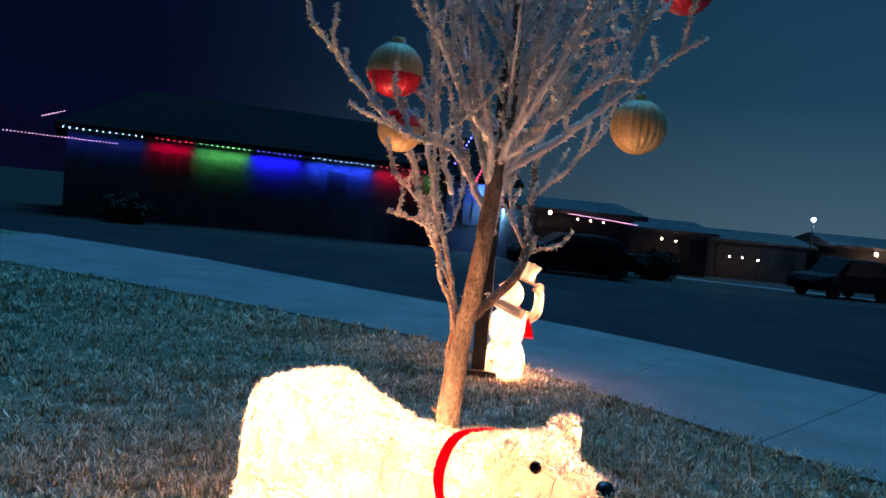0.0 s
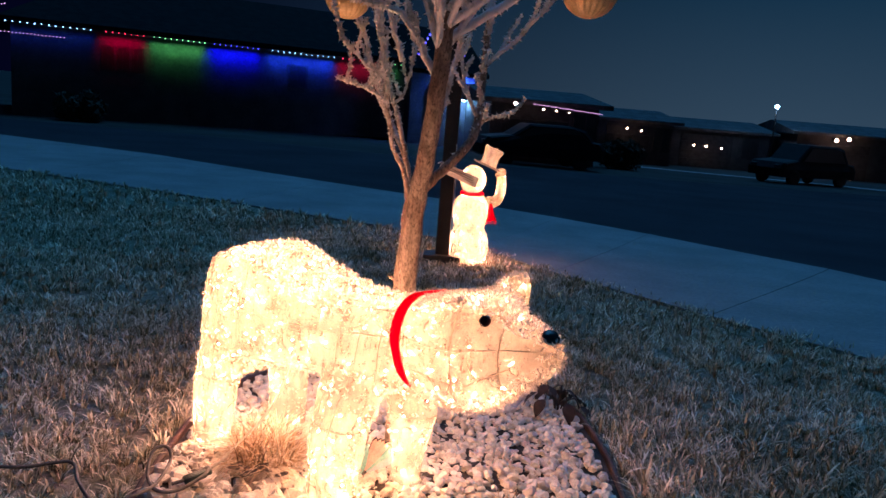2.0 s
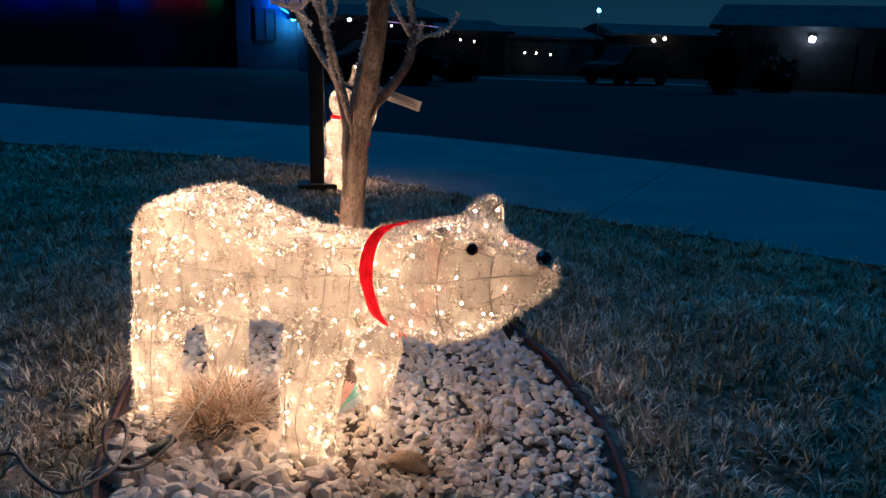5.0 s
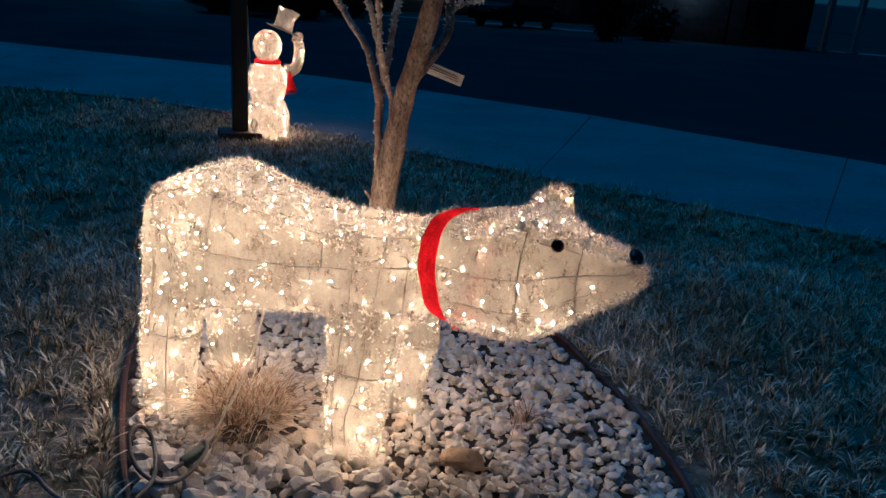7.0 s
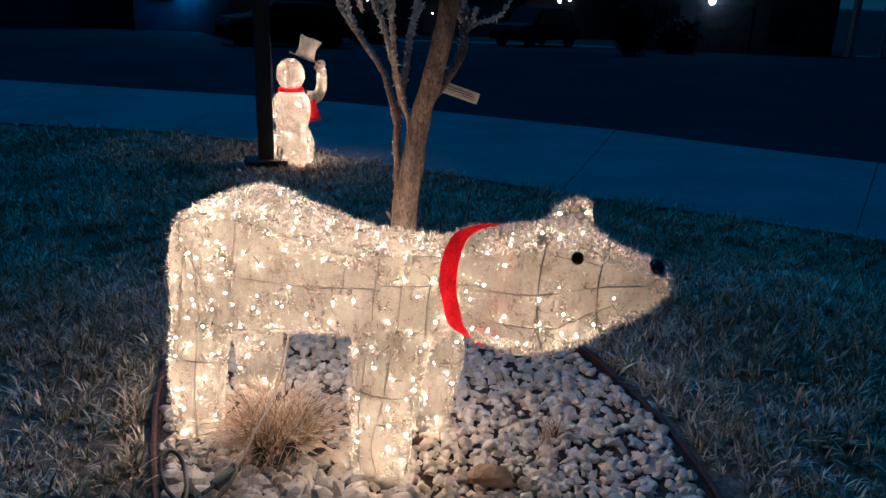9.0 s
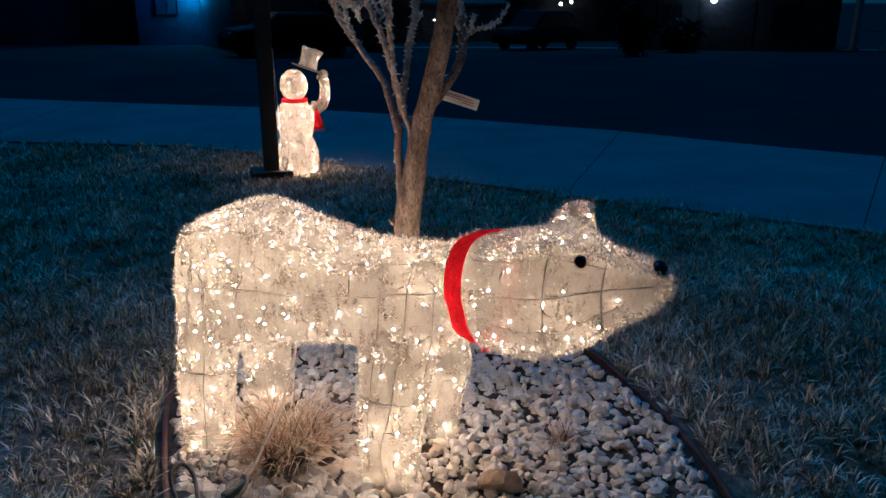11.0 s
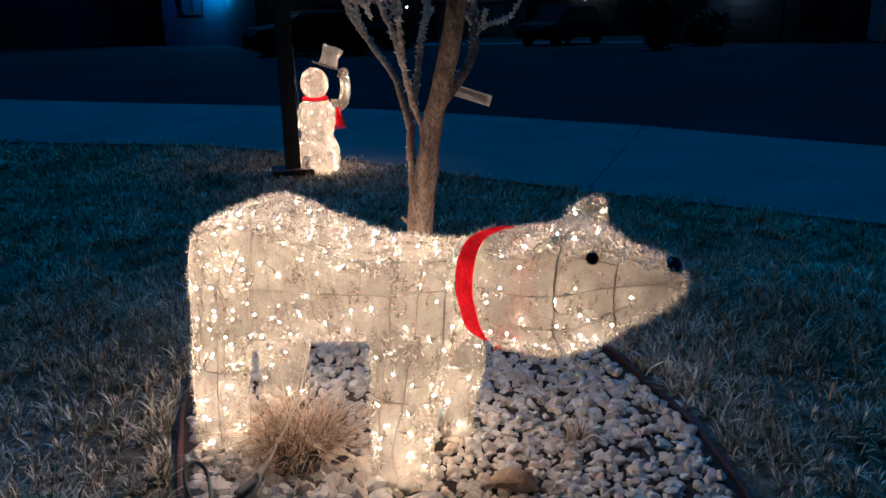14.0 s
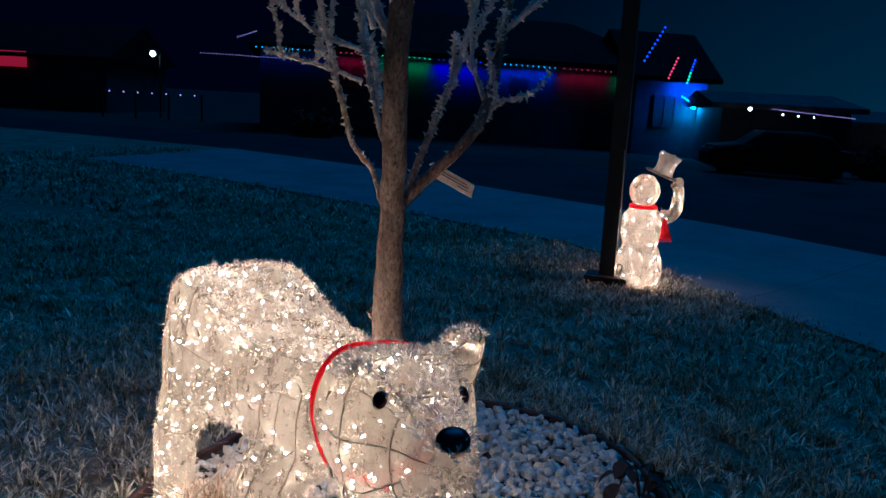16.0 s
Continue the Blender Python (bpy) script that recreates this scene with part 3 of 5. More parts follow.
wires(body_skin, [
    [(-0.085, 0.555), (-0.05, 0.583), (0.02, 0.600), (0.09, 0.597), (0.16, 0.580), (0.24, 0.558), (0.31, 0.541), (0.366, 0.534), (0.445, 0.538), (0.513, 0.543), (0.595, 0.552)],
    [(-0.02, 0.455), (0.085, 0.460), (0.16, 0.458), (0.25, 0.455), (0.368, 0.461), (0.45, 0.468)],
    [(0.092, 0.595), (0.090, 0.53), (0.085, 0.46), (0.080, 0.38), (0.077, 0.31)],
    [(0.366, 0.534), (0.366, 0.49), (0.368, 0.461)],
    [(0.446, 0.538), (0.443, 0.45), (0.440, 0.35), (0.443, 0.24), (0.440, 0.12), (0.45, 0.00)],
    [(0.513, 0.543), (0.508, 0.44), (0.502, 0.33), (0.500, 0.22), (0.475, 0.10), (0.50, -0.01)],
    [(0.575, 0.50), (0.572, 0.45), (0.570, 0.38), (0.565, 0.30), (0.555, 0.24)],
    [(0.595, 0.55), (0.592, 0.48), (0.60, 0.42)],
    [(0.46, 0.475), (0.52, 0.482), (0.58, 0.487)],
    [(-0.010, 0.455), (-0.012, 0.34), (-0.014, 0.24), (-0.020, 0.10), (-0.020, 0.0)],
    [(-0.055, 0.45), (-0.065, 0.34), (-0.07, 0.24)],
    [(0.078, 0.312), (0.16, 0.318), (0.26, 0.326), (0.36, 0.338)],
    [(-0.075, 0.55), (-0.03, 0.49), (0.01, 0.43), (0.045, 0.35)]], body,
    around=[((0.487, 0.022 + side * 0.150, 0.232), (1, 0, 0), (0, 1, 0), 0.115, 0) for side in (-1,)] + [((0.532, 0.116, 0.215), (1, 0, 0), (0, 1, 0), 0.095, 0)] + [((-0.040, side * 0.146, 0.225), (1, 0, 0), (0, 1, 0), 0.115, 0) for side in (-1, 1)])
wires(head_skin, [
    [(0.215, 0.505), (0.32, 0.512), (0.418, 0.530), (0.519, 0.558), (0.60, 0.578), (0.625, 0.583)],
    [(0.215, 0.573), (0.27, 0.582), (0.33, 0.592)],
    [(0.25, 0.430), (0.35, 0.438), (0.445, 0.452)],
    [(0.445, 0.452), (0.50, 0.490), (0.547, 0.520)],
    [(0.43, 0.615), (0.469, 0.610), (0.515, 0.603)],
    [(0.40, 0.650), (0.45, 0.638), (0.51, 0.622), (0.57, 0.612)]], bear_head,
    around=[((0.408, 0, 0.52), (0, 1, 0), (0, 0, 1), 0.5, 0), ((0.519, 0, 0.55), (0, 1, 0), (0, 0, 1), 0.5, 0)])


def bulb_mesh():
    """A lit glass tip in a dark socket, with the loop of its lead."""
    bm = bmesh.new()
    n0 = 0
    tube(bm, [(0, 0, -0.0165), (0, 0, -0.0152), (0, 0, -0.0130), (0, 0, -0.0104), (0, 0, -0.0092)], [0.0006, 0.0016, 0.0020, 0.0015, 0.0005], 8)
    n0 = len(bm.faces)
    tube(bm, [(0.0075, 0, 0.001), (0.015, 0.002, 0.0025), (0.022, 0.008, 0.0025), (0.025, 0.017, 0.001)], [0.0019, 0.0017, 0.0009, 0.0007], 5)
    bm.faces.ensure_lookup_table()
    for f in bm.faces[n0:]:
        f.material_index = 1
    return mesh_of("light_bulb", bm, BULB, SOCKET)


BULB_MESH = bulb_mesh()


def bulbs(skin, count, gap, parent, rng, keep=None, size=1.0):
    for q, n in skin.spread(count, gap, rng, keep):
        ob = new("light_bulb", BULB_MESH)
        ob.parent = parent
        turn = Vector(n).to_track_quat("Z", "Y").to_matrix().to_4x4() @ pose(0, 0, 0, 0, 0, rng.uniform(0, 360))
        ob.matrix_basis = Matrix.Translation(Vector(q)) @ turn @ Matrix.Scale(size * rng.uniform(0.85, 1.15), 4)


bulbs(body_skin, 150, 0.049, body, rng, lambda q, n: n[2] > -0.75 and q[2] > 0.0 and (n[1] < 0.12 or rng.random() < 0.04))
bulbs(head_skin, 30, 0.055, bear_head, rng, lambda q, n: 0.21 < q[0] < 0.60 and (n[1] < 0.12 or rng.random() < 0.04))


def crystals(skin, count, parent, rng, keep, short, long, width, each=4):
    """Bursts of frost needles, a few from each place on a skin."""
    p, n = skin.scatter(count, rng)
    k = keep(p, n)
    p, n = np.repeat(p[k], each, 0), np.repeat(n[k], each, 0)
    p = p + rng.normal(size=p.shape) * width * 0.8
    v, f = spikes(p, n, rng, short, long, width, 0.55)
    return from_arrays("frost", v, f, FROST, parent)


crystals(body_skin, 9000, body, rng, lambda p, n: ((n[:, 2] > 0.45) & (rng.random(len(p)) < 0.55)) | ((n[:, 0] < -0.5) & (rng.random(len(p)) < 0.55)) | ((n[:, 2] < -0.3) & (rng.random(len(p)) < 0.5)), 0.005, 0.017, 0.0026)
crystals(body_skin, 9000, body, rng, lambda p, n: ((np.abs(n[:, 0]) > 0.35) & (rng.random(len(p)) < 0.5)) | (rng.random(len(p)) < 0.06), 0.002, 0.009, 0.0019, 3)
crystals(head_skin, 4200, bear_head, rng, lambda p, n: ((n[:, 2] > 0.5) | (n[:, 2] < -0.45) | (p[:, 0] > 0.625)) & ((p[:, 0] < 0.15) | (p[:, 0] > 0.215)), 0.005, 0.018, 0.0024)
crystals(head_skin, 2600, bear_head, rng, lambda p, n: (p[:, 0] > 0.21) & (rng.random(len(p)) < 0.16), 0.002, 0.007, 0.0018, 3)
# icicles under the jaw and frost where the other ear is bent down
crystals(head_skin, 900, bear_head, rng, lambda p, n: (n[:, 2] < -0.5) & (p[:, 0] > 0.23) & (rng.random(len(p)) < 0.5), 0.010, 0.027, 0.0030, 1)
crystals(head_skin, 16000, bear_head, rng, lambda p, n: ((p[:, 0] - 0.392) ** 2 + (p[:, 1] + 0.102) ** 2 + (p[:, 2] - 0.655) ** 2 < 0.0007), 0.010, 0.026, 0.0028)

WARM = (1.0, 0.58, 0.30)


def on_bear(s, u, z):
    p = bear.matrix_basis @ Vector((s, u, z))
    return tuple(p)


for s, u, z, w in [(-0.03, 0, 0.48, 0.58), (0.15, 0, 0.47, 0.54), (0.33, 0, 0.455, 0.48), (0.49, 0, 0.45, 0.5), (0.70, 0.014, 0.48, 0.30), (0.84, -0.03, 0.51, 0.28), (0.99, -0.078, 0.565, 0.12),
                   (-0.050, -0.136, 0.14, 0.42), (-0.050, 0.136, 0.13, 0.28), (0.482, -0.136, 0.14, 0.29), (0.530, 0.112, 0.13, 0.25)]:
    lamp("string_light_glow", on_bear(s, u, z), 4.0 * w, WARM, 0.045)

# ---- snowman and post ----
SMX, SMY = 0.424, 6.543
SMZ = hz(SMX, SMY)
snowman = thing("snowman_figure", pose(SMX, SMY, SMZ), "glowing white cloth snowman decoration raising a silver top hat", "light decoration")


def turned(profile, n=24):
    """A body of revolution from (radius, height) pairs."""
    return ring_loft(bmesh.new(), [[(r * math.cos(2 * math.pi * k / n), r * math.sin(2 * math.pi * k / n), z) for k in range(n)] for r, z in profile])


def blob(r, z, squash, cut):
    return [(max(0.004, r * math.sin(math.pi * k / 12)), z - squash * math.cos(math.pi * k / 12)) for k in range(13) if z - squash * math.cos(math.pi * k / 12) > cut]


bm = turned([(0.13, 0.0), (0.165, 0.05), (0.180, 0.13), (0.175, 0.21), (0.150, 0.28), (0.128, 0.325), (0.142, 0.37), (0.158, 0.43), (0.155, 0.50), (0.135, 0.565), (0.095, 0.605), (0.06, 0.615)])
sm_body = part("body", bm, CLOTH, snowman, smooth=True)
bm = turned(blob(0.112, 0.735, 0.125, 0.62))
sm_head = part("head", bm, CLOTH, snowman, smooth=True)
ARM = curve([(0.13, 0, 0.555), (0.19, -0.01, 0.555), (0.235, -0.015, 0.615), (0.245, -0.02, 0.70), (0.238, -0.02, 0.78)], 5)
bm = tube(bmesh.new(), ARM, [0.05 - 0.012 * k / (len(ARM) - 1) for k in range(len(ARM))], 12)
sm_arm = part("arm", bm, CLOTH, snowman, smooth=True)
bm = bmesh.new()
bmesh.ops.create_icosphere(bm, subdivisions=2, radius=0.042, matrix=pose(0.235, -0.02, 0.815))
bmesh.ops.create_icosphere(bm, subdivisions=2, radius=0.022, matrix=pose(0.200, -0.025, 0.795))
part("mitten", bm, CLOTH, snowman, smooth=True)
HATM = pose(0.112, -0.01, 0.868, 0, 20, 0) @ Matrix.Scale(1.10, 4)
bm = turned([(0.070, 0.0), (0.062, 0.03), (0.066, 0.08), (0.080, 0.135), (0.076, 0.139), (0.004, 0.132)])
for v in bm.verts:
    v.co *= 1 + 0.20 * noise.noise(v.co * 45)
sm_hat = part("top_hat", bm, fabric("silver_hat_cloth", (0.36, 0.35, 0.33), 0.30), snowman, "silver-grey mesh top hat with lights", smooth=True, m=HATM)
bm = turned([(0.06, -0.006), (0.114, -0.008), (0.118, -0.002), (0.114, 0.004), (0.06, 0.006)])
part("brim", bm, sm_hat.data.materials[0], sm_hat, smooth=True)
bm = turned([(0.090, 0.604), (0.103, 0.607), (0.106, 0.619), (0.098, 0.632), (0.086, 0.630)])
part("scarf", bm, RIBBON, snowman, "red scarf round the neck", smooth=True)
bm = bmesh.new()
ring_loft(bm, [[(-w, -0.006, z), (w, -0.006, z), (w, 0.006, z), (-w, 0.006, z)] for w, z in ((0.010, 0.0), (0.022, -0.05), (0.040, -0.12), (0.046, -0.15))])
for k in range(6):
    tube(bm, [(-0.040 + 0.016 * k, 0, -0.145), (-0.044 + 0.0176 * k, 0, -0.175)], 0.004, 5)
part("scarf_end", bm, RIBBON, snowman, smooth=True, m=pose(0.165, -0.05, 0.545, 0, -6, 0))
for z, r in ((0.13, 0.181), (0.325, 0.130), (0.47, 0.159)):
    part("frame_wire", tube(bmesh.new(), [(r * math.cos(t), r * math.sin(t), z) for t in np.linspace(0, 2 * math.pi, 33)], 0.002, 5), WIRE, sm_body, smooth=True)
PROFILE = [(0.132, 0.0), (0.167, 0.05), (0.182, 0.13), (0.177, 0.21), (0.152, 0.28), (0.130, 0.325), (0.144, 0.37), (0.160, 0.43), (0.157, 0.50), (0.137, 0.565), (0.1, 0.605)]
for k in range(8):
    t = 2 * math.pi * (k + 0.3) / 8
    part("frame_wire", tube(bmesh.new(), [(r * math.cos(t), r * math.sin(t), z) for r, z in PROFILE], 0.002, 5), WIRE, sm_body, smooth=True)
for ob, count, gap in ((sm_body, 56, 0.07), (sm_head, 14, 0.065), (sm_arm, 9, 0.06), (sm_hat, 3, 0.055)):
    sk = Skin(ob.data)
    bulbs(sk, count, gap, ob, rng, None, 0.85)
    if ob is not sm_hat:
        frost_on(sk, 700, ob, rng, 0.004, 0.014, 0.0018)
for dx, z, w in ((0.0, 0.15, 5.2), (0.0, 0.46, 4.2), (0.0, 0.735, 1.8), (0.238, 0.70, 0.5), (0.235, 0.812, 0.55), (0.125, 0.93, 0.45)):
    lamp("string_light_glow", (SMX + dx, SMY, SMZ + z), 1.5 * w, WARM, 0.05)

PX, PY = 0.207, 6.518
PZ = hz(PX, PY)
post = thing("lamp_post", pose(PX, PY, PZ), "black metal yard post on a square base plate", "post")
bm = bmesh.new()
box(bm, -0.058, -0.058, 0.03, 0.058, 0.058, 2.9, 0.006)
part("pole", bm, POST, post)
bm = bmesh.new()
box(bm, -0.16, -0.13, -0.03, 0.16, 0.13, 0.075, 0.008)
part("base_plate", bm, POST, post)
bm = tube(bmesh.new(), [(0.075, -0.09, 0.28), (0.07, -0.088, 0.6), (0.052, -0.085, 1.03)], 0.0035, 5)
tagged(part("garden_stake", bm, TRIM, m=pose(PX, PY, PZ)), "thin pale metal stake leaning beside the post", "stake")
bm = tube(bmesh.new(), curve([(0.12, -0.14, 0.02), (0.10, -0.13, 0.10), (0.12, -0.12, 0.16), (0.09, -0.13, 0.19), (0.08, -0.1, 0.12), (0.14, -0.12, 0.03)]), 0.005, 5)
tagged(part("extension_cord", bm, CABLE, m=pose(PX, PY, PZ)), "dark extension cord looped at the post base", "cable")

# ---- tree ----
rng = np.random.default_rng(21)
tree = thing("tree", pose(0, 0, 0), "young bare ornamental tree coated with hoarfrost", "tree")
TRUNK = curve([(0.128, 2.185, -0.03), (0.120, 2.165, 0.25), (0.116, 2.120, 0.55), (0.126, 2.088, 0.70), (0.138, 2.062, 0.82), (0.152, 2.025, 0.92), (0.166, 1.985, 1.03), (0.177, 1.957, 1.15), (0.185, 1.958, 1.29), (0.201, 1.960, 1.39), (0.205, 1.965, 1.51), (0.202, 1.972, 1.66), (0.207, 1.99, 1.95), (0.215, 2.01, 2.35)], 6)
tl = len(TRUNK) - 1
trunk_r = [float(np.interp(p.z, [-0.03, 0.05, 0.4, 0.62, 0.72, 0.80, 0.92, 1.1, 1.5, 2.3], [0.050, 0.040, 0.0355, 0.0345, 0.031, 0.0262, 0.0250, 0.0238, 0.018, 0.006])) for p in TRUNK]
bm = tube(bmesh.new(), TRUNK, trunk_r, 14)
for v in bm.verts:
    v.co += Vector((noise.noise(v.co * 18), noise.noise(v.co * 18 + Vector((9, 0, 0))), 0)) * 0.004
tube(bm, [(0.09, 2.125, 0.555), (0.074, 2.12, 0.566), (0.066, 2.118, 0.576)], [0.009, 0.007, 0.004], 6)
trunk = part("trunk", bm, BARK, tree, "rough brown trunk", smooth=True)
BRANCH_LINES = []


def limb(pts, r):
    BRANCH_LINES.append((pts, r))


limb([(0.108, 2.13, 0.58), (0.103, 2.14, 0.69), (0.108, 2.165, 0.8), (0.136, 2.21, 0.9), (0.164, 2.255, 1.02), (0.203, 2.3, 1.16), (0.23, 2.34, 1.35), (0.24, 2.36, 1.6)], 0.0135)
limb([(0.105, 2.165, 0.8), (0.085, 2.215, 0.92), (0.036, 2.273, 1.007), (-0.004, 2.316, 1.073), (-0.031, 2.328, 1.149), (-0.061, 2.34, 1.236), (-0.088, 2.345, 1.33), (-0.115, 2.35, 1.46)], 0.011)
limb([(0.128, 2.080, 0.76), (0.108, 2.076, 0.835), (0.084, 2.068, 0.904), (0.06, 2.021, 0.961), (0.046, 1.998, 1.038), (0.036, 1.972, 1.114), (0.024, 1.938, 1.214), (0.018, 1.91, 1.31), (0.012, 1.88, 1.45), (0.006, 1.86, 1.62)], 0.0085)
limb([(0.108, 2.13, 0.85), (0.089, 2.137, 0.94), (0.069, 2.13, 1.013), (0.048, 2.139, 1.077), (0.019, 2.166, 1.156), (-0.005, 2.185, 1.25), (-0.03, 2.2, 1.37), (-0.05, 2.22, 1.52)], 0.0085)
limb([(0.019, 2.166, 1.156), (-0.015, 2.06, 1.17), (-0.045, 2, 1.195), (-0.075, 1.97, 1.225), (-0.092, 1.955, 1.24)], 0.0055)
limb([(0.01, 2.17, 1.09), (-0.02, 2.06, 1.11), (-0.045, 1.99, 1.122), (-0.068, 1.94, 1.136)], 0.0055)
limb([(0.135, 2.1, 0.82), (0.183, 2.11, 0.878), (0.273, 2.152, 0.98), (0.298, 2.214, 1.073), (0.302, 2.276, 1.211), (0.309, 2.338, 1.355), (0.31, 2.4, 1.503), (0.33, 2.45, 1.8)], 0.016)
limb([(0.292, 2.2, 1.06), (0.253, 2.23, 1.137), (0.234, 2.26, 1.224), (0.23, 2.28, 1.32)], 0.007)
limb([(0.295, 2.2, 1.03), (0.33, 2.19, 1.06), (0.375, 2.18, 1.075)], 0.006)
limb([(0.048, 2.139, 1.077), (0.073, 2.15, 1.115), (0.088, 2.155, 1.18), (0.09, 2.16, 1.26)], 0.005)
limb([(0.173, 1.96, 1.241), (0.262, 2.0, 1.312), (0.352, 2.05, 1.378), (0.459, 2.1, 1.471), (0.554, 2.15, 1.558), (0.652, 2.2, 1.648), (0.77, 2.25, 1.734)], 0.014)
limb([(0.186, 1.95, 1.294), (0.264, 1.95, 1.353), (0.326, 1.97, 1.42), (0.398, 2.0, 1.49), (0.467, 2.02, 1.582), (0.525, 2.05, 1.669), (0.552, 2.07, 1.737)], 0.013)
limb([(0.19, 1.95, 1.332), (0.236, 1.9, 1.396), (0.284, 1.86, 1.481), (0.324, 1.84, 1.564), (0.35, 1.82, 1.63), (0.371, 1.8, 1.681)], 0.014)
limb([(0.194, 1.98, 1.373), (0.247, 2.05, 1.493), (0.287, 2.1, 1.599), (0.312, 2.15, 1.707), (0.331, 2.2, 1.802)], 0.013)
limb([(0.178, 1.95, 1.218), (0.128, 1.98, 1.352), (0.078, 2.0, 1.472), (0.043, 2.02, 1.594), (0.014, 2.05, 1.721)], 0.012)
limb([(0.169, 1.95, 1.232), (0.164, 1.9, 1.347), (0.126, 1.88, 1.471), (0.103, 1.86, 1.579), (0.08, 1.85, 1.673)], 0.01)
limb([(0.168, 1.96, 1.157), (0.115, 1.97, 1.244), (0.062, 1.98, 1.316), (-0.011, 2.0, 1.335), (-0.069, 2.02, 1.355), (-0.139, 2.04, 1.398), (-0.211, 2.06, 1.466), (-0.284, 2.07, 1.548), (-0.356, 2.08, 1.623)], 0.011)
limb([(0.065, 2.1, 1.198), (0.02, 2.12, 1.325), (-0.009, 2.15, 1.489), (-0.034, 2.17, 1.621), (-0.063, 2.2, 1.74)], 0.008)
limb([(0.291, 2.28, 1.206), (0.381, 2.3, 1.284), (0.447, 2.33, 1.362), (0.513, 2.36, 1.441), (0.572, 2.4, 1.54)], 0.007)
limb([(0.37, 2.0, 1.465), (0.488, 2.05, 1.575), (0.535, 2.1, 1.65), (0.563, 2.12, 1.72), (0.611, 2.15, 1.778)], 0.007)
for k in range(24):
    z0 = 1.22 + 0.024 * k
    base = TRUNK[min(range(len(TRUNK)), key=lambda i: abs(TRUNK[i].z - z0))]
    a = 2.4 * k + 0.5
    spread, rise = rng.uniform(0.10, 0.34), rng.uniform(0.40, 0.75)
    out = Vector((math.cos(a), math.sin(a), 0))
    pts = [base, base + out * spread * 0.35 + Vector((0, 0, 0.25 * rise)), base + out * spread * 0.7 + Vector((0, 0, 0.6 * rise)), base + out * spread + Vector((0, 0, rise))]
    limb([tuple(p) for p in pts], rng.uniform(0.006, 0.011))
frost_p, frost_n = [], []


def rime(pts, radius, per_metre):
    """Places for frost needles along a twig."""
    for a, b in zip(pts, pts[1:]):
        along = (b - a)
        if along.length < 1e-6:
            continue
        for _ in range(max(1, int(per_metre * along.length))):
            w = Vector(rng.normal(size=3))
            w = (w - along * (w.dot(along) / along.length_squared))
            if w.length < 1e-6:
                continue
            w.normalize()
            frost_p.append(a.lerp(b, rng.random()) + w * radius * 0.8)
            frost_n.append(w + Vector((0, 0, 0.25)))


def twig(start, way, length, r, depth, stuff):
    pts, p, d = [start], start.copy(), way.normalized()
    for _ in range(5):
        d = (d + Vector(rng.normal(size=3)) * 0.16 + Vector((0, 0, 0.10))).normalized()
        p = p + d * length / 5
        pts.append(p.copy())
    tube(stuff, pts, [max(0.0012, r * (1 - 0.14 * k)) for k in range(6)], 5)
    rime(pts, r, 760)
    if depth:
        for _ in range(1):
            k = int(rng.integers(1, 5))
            side = Vector(rng.normal(size=3))
            twig(pts[k], (d * 1.2 + side * 0.8 + Vector((0, 0, 0.3))), length * rng.uniform(0.3, 0.55), r * 0.6, depth - 1, stuff)


twigs = bmesh.new()
for pts, r in BRANCH_LINES:
    line = curve(pts, 5)
    for k in range(1, len(line) - 1):
        line[k] += Vector(rng.normal(size=3)) * 0.0014
    rad = [r * (1 - 0.62 * k / (len(line) - 1)) for k in range(len(line))]
    part("limb", tube(bmesh.new(), line, rad, 8), TWIG if r < 0.0145 else BARK, tree, smooth=True)
    rime(line[:len(line) // 2], r * 0.8, 150 if line[0].z < 1.1 else 500)
    rime(line[len(line) // 2:], r * 0.6, 480)
    for k in range(3, len(line), 4):
        if line[k].z < 0.98:
            continue
        d = (line[k] - line[k - 1]).normalized()
        side = Vector(rng.normal(size=3))
        up = 1.0 if line[k].z > 1.25 else 0.45
        twig(line[k], d + side * 0.38 + Vector((0, 0, 0.35)), rng.uniform(0.10, 0.30) * up, r * 0.45, 1 if line[k].z > 1.3 else 0, twigs)
tagged(part("twig", twigs, TWIG, tree, "thin frosted twigs", smooth=True), kind="stuff")
fv, ff = spikes(np.array(frost_p), np.array(frost_n), rng, 0.003, 0.016, 0.0042, 0.6)
from_arrays("frost", fv, ff, RIME, tree)

# white plant tag on a branch
plant_tag = thing("plant_tag", pose(0.250, 2.118, 0.890, 0, 17, -24), "white plastic plant tag with printed lines hanging from a branch", "tag")
bm = bmesh.new()
box(bm, -0.064, -0.0008, -0.015, 0.064, 0.0008, 0.015, 0.0005)
part("card", bm, TAG, plant_tag)
for k, (x0, x1) in enumerate([(-0.028, 0.046), (-0.030, 0.050), (0.020, 0.052)]):
    bm = bmesh.new()
    box(bm, x0, -0.0022, 0.006 - 0.006 * k, x1, -0.0012, 0.0075 - 0.006 * k)
    part("print_line", bm, INK, plant_tag)
bm = tube(bmesh.new(), [(-0.052, 0, 0.006), (-0.066, 0.004, 0.012), (-0.075, 0.006, 0.004)], 0.0025, 5)
part("strap", bm, TAG, plant_tag, smooth=True)


